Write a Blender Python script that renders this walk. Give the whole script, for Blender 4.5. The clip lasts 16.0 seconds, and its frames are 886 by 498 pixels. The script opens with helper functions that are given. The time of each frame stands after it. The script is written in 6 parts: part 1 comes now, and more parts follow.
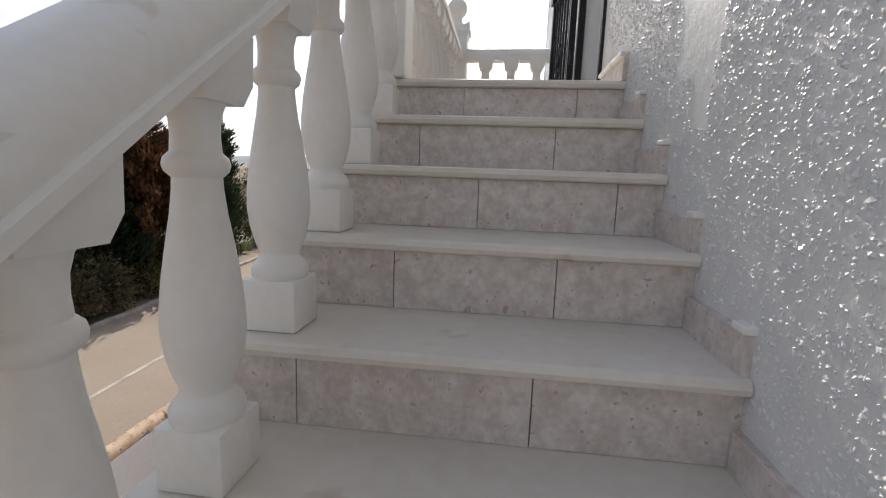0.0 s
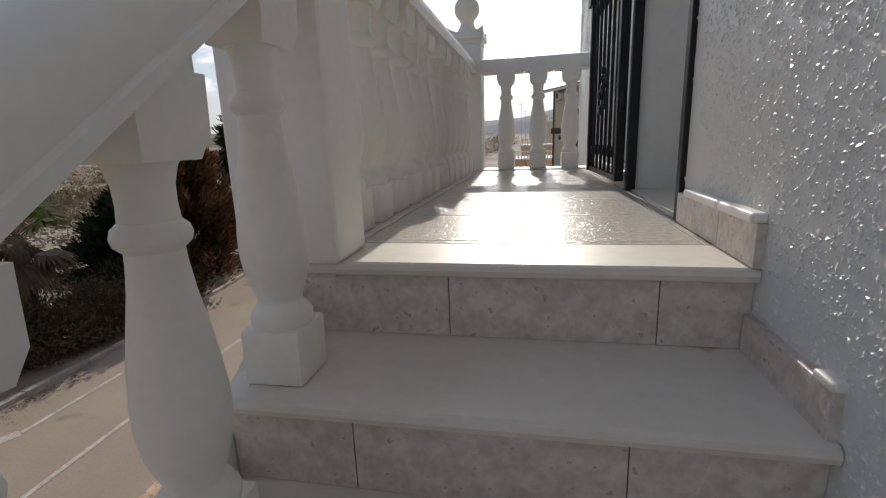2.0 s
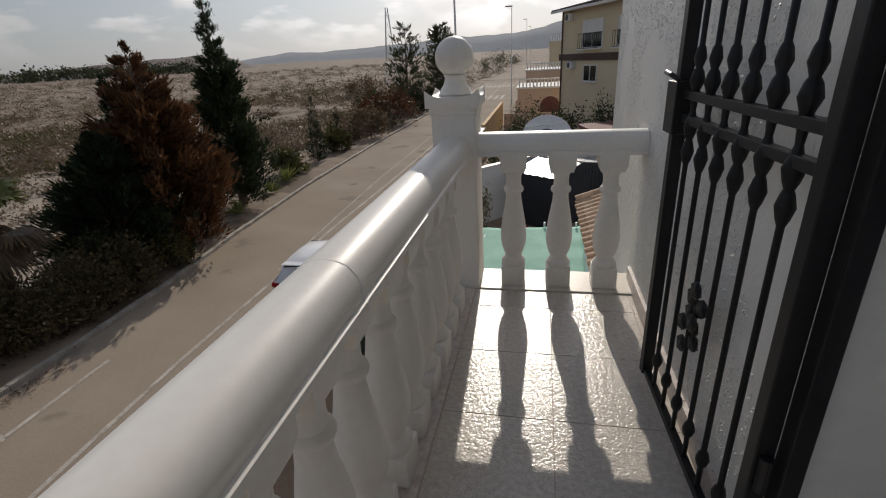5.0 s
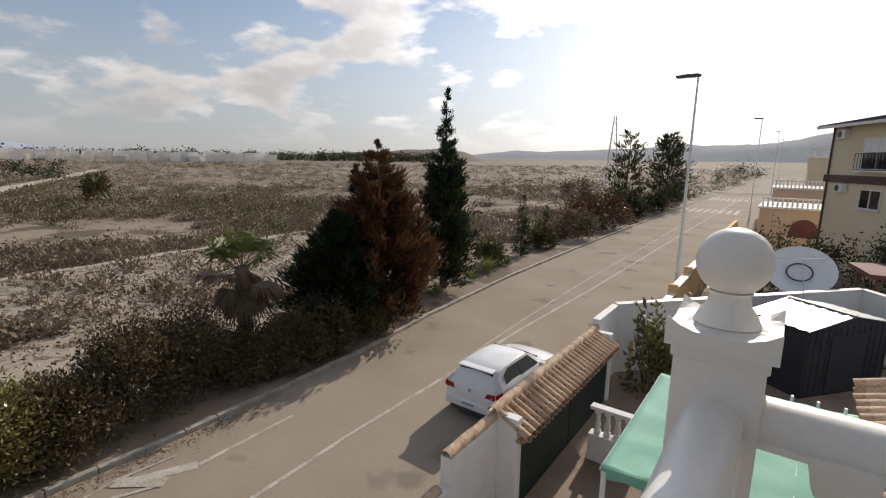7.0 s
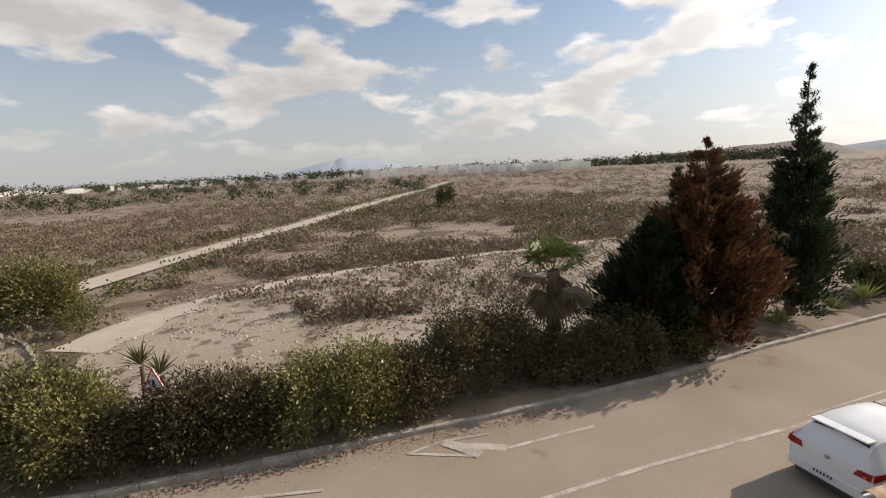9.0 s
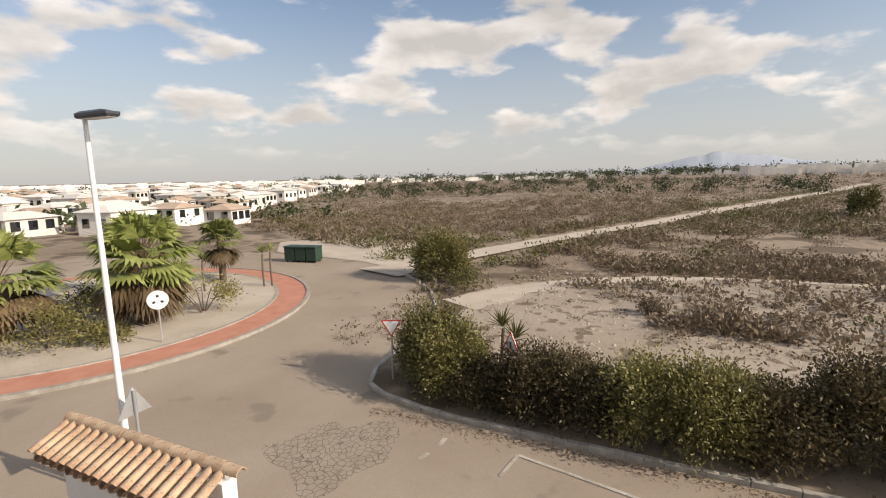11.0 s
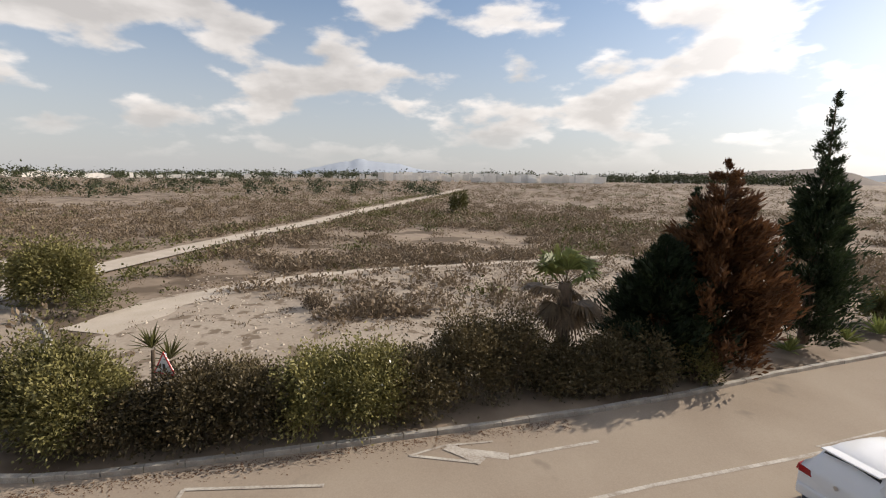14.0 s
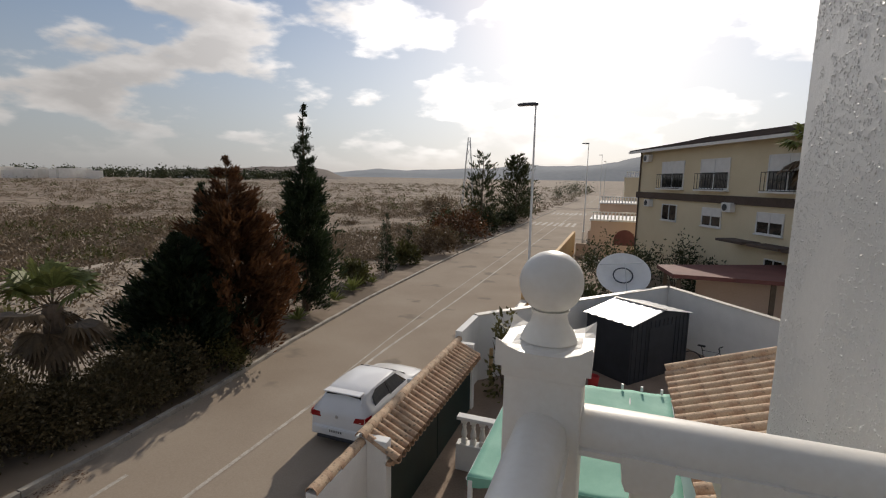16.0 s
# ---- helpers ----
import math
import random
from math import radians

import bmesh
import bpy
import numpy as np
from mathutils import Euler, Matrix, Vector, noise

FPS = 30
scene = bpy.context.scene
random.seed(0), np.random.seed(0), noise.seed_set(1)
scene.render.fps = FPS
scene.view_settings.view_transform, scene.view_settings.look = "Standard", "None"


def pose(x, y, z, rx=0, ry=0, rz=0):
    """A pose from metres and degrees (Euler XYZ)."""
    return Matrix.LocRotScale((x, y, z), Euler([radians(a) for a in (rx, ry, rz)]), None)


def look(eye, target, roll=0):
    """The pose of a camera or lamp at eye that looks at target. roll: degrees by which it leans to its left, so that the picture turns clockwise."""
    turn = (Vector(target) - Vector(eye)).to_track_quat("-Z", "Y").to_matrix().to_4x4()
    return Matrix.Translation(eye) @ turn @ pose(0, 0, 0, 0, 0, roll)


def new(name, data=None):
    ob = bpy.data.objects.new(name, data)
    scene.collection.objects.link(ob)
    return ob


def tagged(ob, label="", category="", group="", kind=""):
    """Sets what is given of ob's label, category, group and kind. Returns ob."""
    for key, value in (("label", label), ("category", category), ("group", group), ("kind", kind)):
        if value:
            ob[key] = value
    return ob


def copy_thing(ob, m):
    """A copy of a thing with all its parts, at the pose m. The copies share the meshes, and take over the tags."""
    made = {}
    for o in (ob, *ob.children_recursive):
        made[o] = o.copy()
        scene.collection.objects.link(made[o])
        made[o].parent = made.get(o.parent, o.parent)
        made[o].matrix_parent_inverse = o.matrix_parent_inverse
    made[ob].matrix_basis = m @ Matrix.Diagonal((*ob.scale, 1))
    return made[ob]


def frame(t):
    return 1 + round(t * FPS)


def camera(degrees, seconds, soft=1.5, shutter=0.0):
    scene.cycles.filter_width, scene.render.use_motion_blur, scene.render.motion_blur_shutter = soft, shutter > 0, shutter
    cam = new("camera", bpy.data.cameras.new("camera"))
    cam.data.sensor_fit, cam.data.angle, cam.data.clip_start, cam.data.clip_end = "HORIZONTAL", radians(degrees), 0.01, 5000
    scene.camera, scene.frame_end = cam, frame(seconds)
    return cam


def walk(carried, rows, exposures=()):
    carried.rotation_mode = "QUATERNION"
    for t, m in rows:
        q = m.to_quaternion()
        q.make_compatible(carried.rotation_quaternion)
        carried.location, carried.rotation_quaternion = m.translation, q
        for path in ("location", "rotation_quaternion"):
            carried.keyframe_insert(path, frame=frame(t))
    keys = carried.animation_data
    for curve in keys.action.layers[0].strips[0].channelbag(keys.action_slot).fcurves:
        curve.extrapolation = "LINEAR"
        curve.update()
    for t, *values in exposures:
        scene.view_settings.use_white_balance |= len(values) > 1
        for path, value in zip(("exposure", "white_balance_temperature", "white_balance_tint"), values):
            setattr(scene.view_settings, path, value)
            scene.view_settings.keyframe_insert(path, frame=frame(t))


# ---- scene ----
cam = camera(86.7, 16.0, soft=1.15)
PATH = [
    (0, (-0.434, -1.874, -0.363), (-0.67, 0.086, -0.68), 2.0),
    (0.5, (-0.383, -1.618, -0.204), (-0.591, 0.35, -0.496), -0.7),
    (1, (-0.377, -1.38, -0.021), (-0.692, 0.566, -0.355), -0.9),
    (1.5, (-0.375, -1.181, 0.118), (-0.548, 0.79, -0.175), -0.1),
    (2, (-0.413, -0.937, 0.255), (-0.803, 0.971, -0.197), -2.1),
    (2.5, (-0.409, -0.667, 0.402), (-0.599, 1.283, -0.004), 1.2),
    (3, (-0.42, -0.461, 0.588), (-0.813, 1.435, 0.087), -0.2),
    (5.5, (-0.599, 0.763, 1.359), (-1.018, 2.566, 0.601), -4.2),
    (6, (-0.7, 1.042, 1.441), (-1.43, 2.822, 0.895), -6.0),
    (6.5, (-0.78, 1.354, 1.486), (-1.706, 3.076, 1.064), -1.8),
    (7, (-0.856, 1.487, 1.517), (-2.022, 3.069, 1.149), 0.8),
    (7.5, (-0.922, 1.398, 1.541), (-2.308, 2.793, 1.175), -1.9),
    (8, (-0.965, 1.496, 1.631), (-2.577, 2.618, 1.25), -2.7),
    (8.5, (-0.95, 1.477, 1.622), (-2.719, 2.347, 1.281), -3.1),
    (9, (-1.034, 1.521, 1.557), (-2.924, 2.087, 1.231), -2.5),
    (9.5, (-1.083, 1.506, 1.602), (-3.046, 1.716, 1.278), -1.9),
    (10, (-1.013, 1.367, 1.559), (-2.987, 1.264, 1.258), -2.1),
    (10.2, (-1.016, 1.357, 1.559), (-2.984, 1.168, 1.258), -2.0),
    (11.3, (-0.985, 1.32, 1.545), (-2.735, 0.401, 1.24), -0.9),
    (12.3, (-1.153, 1.092, 1.516), (-3.008, 0.415, 1.195), -0.1),
    (12.5, (-1.158, 1.198, 1.532), (-3.031, 0.567, 1.224), -0.0),
    (13, (-0.983, 1.368, 1.53), (-2.923, 0.984, 1.228), 0.9),
    (13.5, (-1.088, 1.356, 1.545), (-3.066, 1.426, 1.255), 1.5),
    (14, (-1.016, 1.368, 1.505), (-2.921, 1.896, 1.206), 1.0),
    (14.5, (-1.132, 1.519, 1.485), (-2.878, 2.446, 1.184), 2.4),
    (15, (-1.122, 1.638, 1.557), (-2.613, 2.938, 1.261), 2.4),
    (15.5, (-0.865, 1.576, 1.568), (-1.983, 3.206, 1.265), 1.3),
    (16, (-0.796, 1.592, 1.548), (-1.472, 3.452, 1.262), 1.0),
]

EXPOSURES = [(0.0, 0.47, 6500, 13), (1.0, 0.08, 6350, 12), (2.0, -0.22, 6400, 12), (2.5, -0.55, 6450, 12), (3.2, -0.85, 6500, 12), (5.3, -0.55, 6500, 12), (6.0, -0.15, 6500, 12), (7.0, -0.12, 6600, 12), (8.5, 0.02, 6700, 12), (10.0, 0.36, 7050, 13), (12.5, 0.16, 7000, 13), (13.5, 0.36, 6900, 13), (14.5, 0.1, 6750, 12), (15.4, -0.15, 6800, 12), (16.0, -0.5, 6700, 12)]
walk(cam, [(t, look(eye, target, roll)) for t, eye, target, roll in PATH], EXPOSURES)

# ---- light ----
SUN = Vector((-0.045, 0.89, 0.46)).normalized()
SUN_EL = math.asin(SUN.z)
SUN_AZ = math.atan2(SUN.x, SUN.y)
world = bpy.data.worlds.new("sky")
scene.world = world
world.use_nodes = True
wn, wl = world.node_tree.nodes, world.node_tree.links
wn.clear()


def wnode(kind, **kw):
    n = wn.new(kind)
    for k, v in kw.items():
        n.inputs[k].default_value = v
    return n


w_out = wn.new("ShaderNodeOutputWorld")
w_bg = wnode("ShaderNodeBackground", Strength=0.115)
w_sky = wn.new("ShaderNodeTexSky")
w_sky.sky_type = "NISHITA"
w_sky.sun_disc = False
w_sky.sun_elevation = SUN_EL
w_sky.sun_rotation = SUN_AZ
w_sky.air_density, w_sky.dust_density, w_sky.ozone_density = 1.0, 0.8, 1.6
w_tc = wn.new("ShaderNodeTexCoord")
w_sep = wn.new("ShaderNodeSeparateXYZ")
wl.new(w_tc.outputs["Generated"], w_sep.inputs[0])


def wmath(op, a, b=None, clamp=False):
    n = wn.new("ShaderNodeMath")
    n.operation, n.use_clamp = op, clamp
    for i, v in enumerate((a, b)):
        if v is None:
            continue
        if isinstance(v, (int, float)):
            n.inputs[i].default_value = v
        else:
            wl.new(v, n.inputs[i])
    return n.outputs[0]


# cumulus: soft puffs in a noise field over the sky, thinning to haze at the horizon
w_up = wmath("MAXIMUM", w_sep.outputs["Z"], 0.0)
w_deck = wmath("ADD", w_up, 0.42)


def cloud_field(lift):
    c = wn.new("ShaderNodeCombineXYZ")
    wl.new(wmath("DIVIDE", w_sep.outputs["X"], w_deck), c.inputs[0])
    wl.new(wmath("DIVIDE", w_sep.outputs["Y"], w_deck), c.inputs[1])
    wl.new(wmath("ADD", wmath("MULTIPLY", w_up, 2.7), lift), c.inputs[2])
    t = wnode("ShaderNodeTexNoise", Scale=3.4, Detail=9.0, Roughness=0.5, Distortion=0.0)
    wl.new(c.outputs[0], t.inputs["Vector"])
    return t.outputs["Fac"]


w_big = cloud_field(0.0)
w_above = cloud_field(0.09)
w_mask = wn.new("ShaderNodeMapRange")
w_mask.interpolation_type = "SMOOTHSTEP"
w_mask.inputs["From Min"].default_value, w_mask.inputs["From Max"].default_value = 0.485, 0.59
wl.new(w_big, w_mask.inputs["Value"])
w_fade = wn.new("ShaderNodeMapRange")
w_fade.inputs["From Min"].default_value, w_fade.inputs["From Max"].default_value = 0.02, 0.11
wl.new(w_sep.outputs["Z"], w_fade.inputs["Value"])
# thick cloud overhead leaves the underside grey
w_shade = wn.new("ShaderNodeMapRange")
w_shade.inputs["From Min"].default_value, w_shade.inputs["From Max"].default_value = 0.44, 0.66
w_shade.inputs["To Min"].default_value, w_shade.inputs["To Max"].default_value = 8.6, 5.4
wl.new(w_above, w_shade.inputs["Value"])
# clouds round the sun are lit through
w_dot = wn.new("ShaderNodeVectorMath")
w_dot.operation = "DOT_PRODUCT"
w_dot.inputs[1].default_value = SUN
wl.new(w_tc.outputs["Generated"], w_dot.inputs[0])
w_near = wmath("POWER", wmath("MAXIMUM", w_dot.outputs["Value"], 0.0), 5.0)
w_lum = wmath("MULTIPLY", w_shade.outputs[0], wmath("ADD", wmath("MULTIPLY", w_near, 2.2), 0.82))
w_cloud = wn.new("ShaderNodeMix")
w_cloud.data_type = "RGBA"
w_cloud.blend_type = "MULTIPLY"
w_cloud.inputs[0].default_value = 1.0
w_cloud.inputs[6].default_value = (1.0, 0.975, 0.95, 1)
wl.new(w_lum, w_cloud.inputs[7])
w_mix = wn.new("ShaderNodeMix")
w_mix.data_type = "RGBA"
wl.new(wmath("MULTIPLY", wmath("MULTIPLY", w_mask.outputs[0], w_fade.outputs[0]), 0.9), w_mix.inputs[0])
wl.new(w_cloud.outputs[2], w_mix.inputs[7])
w_haze = wn.new("ShaderNodeMix")
w_haze.data_type = "RGBA"
w_hz = wn.new("ShaderNodeMapRange")
w_hz.inputs["From Min"].default_value, w_hz.inputs["From Max"].default_value = 0.40, -0.02
w_hz.inputs["To Max"].default_value = 0.85
w_hz.interpolation_type = "SMOOTHSTEP"
wl.new(w_sep.outputs["Z"], w_hz.inputs["Value"])
w_hc = wn.new("ShaderNodeMix")
w_hc.data_type = "RGBA"
w_hc.blend_type = "MULTIPLY"
w_hc.inputs[0].default_value = 1.0
w_hc.inputs[6].default_value = (0.93, 0.97, 1.04, 1)
wl.new(wmath("ADD", wmath("MULTIPLY", w_near, 9.0), 4.1), w_hc.inputs[7])
wl.new(w_hz.outputs[0], w_haze.inputs[0])
wl.new(w_sky.outputs[0], w_haze.inputs[6])
wl.new(w_hc.outputs[2], w_haze.inputs[7])
wl.new(w_haze.outputs[2], w_mix.inputs[6])
wl.new(w_mix.outputs[2], w_bg.inputs["Color"])
wl.new(w_bg.outputs[0], w_out.inputs[0])

sun_data = bpy.data.lights.new("sun", "SUN")
sun_data.energy, sun_data.angle, sun_data.color = 4.2, radians(0.5), (1.0, 0.93, 0.82)
sun = new("sun", sun_data)
sun.matrix_world = look(SUN * 100, (0, 0, 0))

# ---- materials ----
RNG = np.random.default_rng(7)


def material(name, a, b, rough=0.8, scale=6.0, fine=60.0, bump=0.15, dist=0.01, metal=0.0, spread=(0.35, 0.65), speck=None, vary=0.0, spec=0.5, trans=0.0):
    """Two colours mixed by noise at two scales, with relief. speck: colour and share of small spots. vary: change from piece to piece."""
    m = bpy.data.materials.new(name)
    m.use_nodes = True
    nt = m.node_tree
    n, l = nt.nodes, nt.links
    p = n["Principled BSDF"]
    p.inputs["Roughness"].default_value, p.inputs["Metallic"].default_value = rough, metal
    p.inputs["Specular IOR Level"].default_value = spec
    tc = n.new("ShaderNodeTexCoord")
    n1, n2 = n.new("ShaderNodeTexNoise"), n.new("ShaderNodeTexNoise")
    n1.inputs["Scale"].default_value, n2.inputs["Scale"].default_value = scale, fine
    n1.inputs["Detail"].default_value, n2.inputs["Detail"].default_value = 6, 4
    for x in (n1, n2):
        l.new(tc.outputs["Object"], x.inputs["Vector"])
    add = n.new("ShaderNodeMath")
    add.operation = "MULTIPLY_ADD"
    add.inputs[1].default_value, add.inputs[2].default_value = 0.4, 0.0
    l.new(n2.outputs["Fac"], add.inputs[0])
    add2 = n.new("ShaderNodeMath")
    add2.operation = "MULTIPLY_ADD"
    add2.inputs[1].default_value = 0.6
    l.new(n1.outputs["Fac"], add2.inputs[0])
    l.new(add.outputs[0], add2.inputs[2])
    mr = n.new("ShaderNodeMapRange")
    mr.inputs["From Min"].default_value, mr.inputs["From Max"].default_value = spread
    l.new(add2.outputs[0], mr.inputs["Value"])
    mix = n.new("ShaderNodeMix")
    mix.data_type = "RGBA"
    mix.inputs[6].default_value, mix.inputs[7].default_value = (*a, 1), (*b, 1)
    l.new(mr.outputs[0], mix.inputs[0])
    col = mix.outputs[2]
    if speck:
        v = n.new("ShaderNodeTexNoise")
        v.inputs["Scale"].default_value, v.inputs["Detail"].default_value = speck[2], 3
        l.new(tc.outputs["Object"], v.inputs["Vector"])
        r = n.new("ShaderNodeMapRange")
        r.inputs["From Min"].default_value, r.inputs["From Max"].default_value = speck[1], speck[1] + 0.06
        l.new(v.outputs["Fac"], r.inputs["Value"])
        mx = n.new("ShaderNodeMix")
        mx.data_type = "RGBA"
        l.new(r.outputs[0], mx.inputs[0])
        l.new(col, mx.inputs[6])
        mx.inputs[7].default_value = (*speck[0], 1)
        col = mx.outputs[2]
    if vary:
        oi = n.new("ShaderNodeObjectInfo")
        ge = n.new("ShaderNodeNewGeometry")
        sm = n.new("ShaderNodeMath")
        sm.operation = "ADD"
        l.new(oi.outputs["Random"], sm.inputs[0])
        l.new(ge.outputs["Random Per Island"], sm.inputs[1])
        hs = n.new("ShaderNodeHueSaturation")
        vr = n.new("ShaderNodeMapRange")
        vr.inputs["From Max"].default_value = 2.0
        vr.inputs["To Min"].default_value, vr.inputs["To Max"].default_value = 1 - vary, 1 + vary
        l.new(sm.outputs[0], vr.inputs["Value"])
        l.new(vr.outputs[0], hs.inputs["Value"])
        l.new(col, hs.inputs["Color"])
        col = hs.outputs[0]
    l.new(col, p.inputs["Base Color"])
    if bump:
        bp = n.new("ShaderNodeBump")
        bp.inputs["Strength"].default_value, bp.inputs["Distance"].default_value = bump, dist
        l.new(add2.outputs[0], bp.inputs["Height"])
        l.new(bp.outputs[0], p.inputs["Normal"])
    if trans:
        p.inputs["Transmission Weight"].default_value = trans
    return m


def leaf_material(name, a, b, vary=0.5, rough=0.55):
    """Leaves: colour changes from leaf to leaf, and light shines through."""
    m = material(name, a, b, rough, 1.2, 20.0, 0.0, vary=vary, spec=0.3)
    nt = m.node_tree
    p = nt.nodes["Principled BSDF"]
    tr = nt.nodes.new("ShaderNodeBsdfTranslucent")
    ms = nt.nodes.new("ShaderNodeMixShader")
    ms.inputs[0].default_value = 0.2
    src = p.inputs["Base Color"].links[0].from_socket
    nt.links.new(src, tr.inputs["Color"])
    nt.links.new(p.outputs[0], ms.inputs[1])
    nt.links.new(tr.outputs[0], ms.inputs[2])
    nt.links.new(ms.outputs[0], nt.nodes["Material Output"].inputs["Surface"])
    return m


M = {}
M["paint"] = material("white_paint", (0.80, 0.765, 0.70), (0.86, 0.835, 0.78), 0.42, 3.0, 45.0, 0.12, 0.004, speck=((0.62, 0.50, 0.38), 0.72, 7.0))
M["stucco"] = material("white_stucco", (0.72, 0.71, 0.68), (0.79, 0.78, 0.75), 0.42, 26.0, 120.0, 0.42, 0.005, spread=(0.3, 0.7))
M["plaster"] = material("white_plaster", (0.74, 0.73, 0.70), (0.83, 0.82, 0.79), 0.8, 2.0, 40.0, 0.2, 0.006)
M["marble"] = material("cream_marble", (0.68, 0.62, 0.53), (0.77, 0.72, 0.64), 0.36, 2.6, 30.0, 0.03, 0.003, spec=0.3, speck=((0.56, 0.46, 0.35), 0.68, 5.0))
M["riser"] = material("stone_tile", (0.54, 0.46, 0.405), (0.72, 0.65, 0.595), 0.42, 26.0, 70.0, 0.55, 0.007, spread=(0.38, 0.62), speck=((0.42, 0.34, 0.29), 0.645, 52.0), vary=0.05)
M["floor_tile"] = material("floor_tile", (0.50, 0.45, 0.385), (0.70, 0.65, 0.58), 0.18, 48.0, 110.0, 0.7, 0.006, vary=0.06)
M["grout"] = material("grout", (0.38, 0.32, 0.26), (0.50, 0.43, 0.36), 0.9, 10.0, 80.0, 0.3, 0.004)
M["iron"] = material("black_iron", (0.008, 0.008, 0.009), (0.018, 0.018, 0.02), 0.45, 12.0, 90.0, 0.25, 0.002, spec=0.3)
M["terracotta"] = material("terracotta", (0.35, 0.20, 0.12), (0.60, 0.45, 0.305), 0.85, 4.0, 40.0, 0.4, 0.008, vary=0.22, speck=((0.22, 0.17, 0.12), 0.62, 12.0))
M["asphalt"] = material("worn_asphalt", (0.285, 0.228, 0.175), (0.36, 0.30, 0.235), 0.95, 0.30, 26.0, 0.25, 0.01, spec=0.15, speck=((0.235, 0.195, 0.155), 0.62, 0.5))
M["line"] = material("road_paint", (0.53, 0.49, 0.43), (0.31, 0.26, 0.21), 0.85, 1.6, 14.0, 0.1, 0.004, spread=(0.40, 0.62))
M["kerb"] = material("kerb_stone", (0.25, 0.225, 0.19), (0.42, 0.385, 0.335), 0.85, 3.0, 30.0, 0.3, 0.008, vary=0.15)
M["red_paving"] = material("red_paving", (0.42, 0.17, 0.11), (0.52, 0.25, 0.17), 0.85, 1.5, 40.0, 0.25, 0.006)
M["earth"] = material("dry_earth", (0.17, 0.122, 0.082), (0.31, 0.24, 0.175), 0.95, 0.06, 0.9, 0.35, 0.05, speck=((0.115, 0.08, 0.05), 0.52, 0.22))
M["sand"] = material("pale_dirt", (0.40, 0.335, 0.26), (0.52, 0.45, 0.37), 0.95, 0.6, 12.0, 0.35, 0.02)
M["bare"] = material("bare_gravel", (0.27, 0.215, 0.16), (0.40, 0.335, 0.265), 0.95, 0.22, 6.0, 0.5, 0.03, speck=((0.17, 0.125, 0.085), 0.56, 1.1))
M["hedge"] = leaf_material("hedge_leaf", (0.105, 0.098, 0.03), (0.27, 0.24, 0.09), 0.75)
M["drybush"] = leaf_material("dry_leaf", (0.12, 0.08, 0.045), (0.25, 0.18, 0.105), 0.6)
# browner hedge leaf, with the dark of backlit foliage put into its colour
M["shade_toned_hedge"] = leaf_material("shade_toned_hedge_leaf", (0.06, 0.048, 0.022), (0.17, 0.13, 0.065), 0.75)
M["scrub"] = leaf_material("scrub_leaf", (0.12, 0.088, 0.056), (0.235, 0.178, 0.12))
M["green_scrub"] = leaf_material("green_scrub", (0.075, 0.075, 0.02), (0.15, 0.14, 0.05))
M["conifer"] = leaf_material("dark_needles", (0.012, 0.022, 0.010), (0.035, 0.05, 0.02))
M["rust"] = leaf_material("brown_needles", (0.07, 0.03, 0.013), (0.17, 0.08, 0.034))
M["palm"] = leaf_material("palm_leaf", (0.13, 0.16, 0.04), (0.30, 0.32, 0.11))
M["drypalm"] = leaf_material("dry_palm", (0.10, 0.066, 0.036), (0.21, 0.145, 0.082))
M["bark"] = material("bark", (0.09, 0.065, 0.045), (0.17, 0.125, 0.09), 0.95, 5.0, 30.0, 0.6, 0.02)
M["car_paint"] = material("white_car_paint", (0.78, 0.78, 0.78), (0.80, 0.80, 0.80), 0.16, 2.0, 20.0, 0.0)
M["glass"] = material("dark_glass", (0.012, 0.014, 0.016), (0.02, 0.022, 0.025), 0.04, 2.0, 20.0, 0.0, spec=0.9)
M["rubber"] = material("rubber", (0.015, 0.015, 0.015), (0.03, 0.03, 0.03), 0.8, 8.0, 50.0, 0.2, 0.003)
M["alloy"] = material("alloy", (0.45, 0.45, 0.46), (0.55, 0.55, 0.56), 0.3, 8.0, 50.0, 0.0, metal=0.9)
M["tail_red"] = material("tail_light", (0.28, 0.012, 0.015), (0.35, 0.02, 0.02), 0.12, 8.0, 50.0, 0.0)
M["galv"] = material("galvanised_steel", (0.52, 0.53, 0.54), (0.62, 0.63, 0.64), 0.42, 3.0, 30.0, 0.1, 0.002, metal=0.75)
M["white_metal"] = material("white_metal", (0.68, 0.68, 0.67), (0.78, 0.78, 0.77), 0.4, 3.0, 30.0, 0.05, 0.002)
M["dark_plastic"] = material("dark_plastic", (0.03, 0.035, 0.045), (0.05, 0.055, 0.07), 0.4, 3.0, 30.0, 0.05, 0.002)
M["gate_green"] = material("dark_green_sheet", (0.008, 0.022, 0.018), (0.014, 0.034, 0.028), 0.5, 2.0, 30.0, 0.1, 0.003)
M["net"] = material("green_shade_net", (0.13, 0.36, 0.26), (0.24, 0.50, 0.39), 0.75, 1.6, 120.0, 0.5, 0.004)
M["shed"] = material("charcoal_sheet", (0.018, 0.02, 0.025), (0.035, 0.038, 0.045), 0.5, 2.0, 30.0, 0.1, 0.004)
M["yard"] = material("yard_paving", (0.24, 0.17, 0.125), (0.36, 0.27, 0.20), 0.9, 1.2, 20.0, 0.3, 0.008)
M["yellow_wall"] = material("yellow_render", (0.66, 0.57, 0.39), (0.73, 0.64, 0.46), 0.85, 0.5, 14.0, 0.15, 0.01)
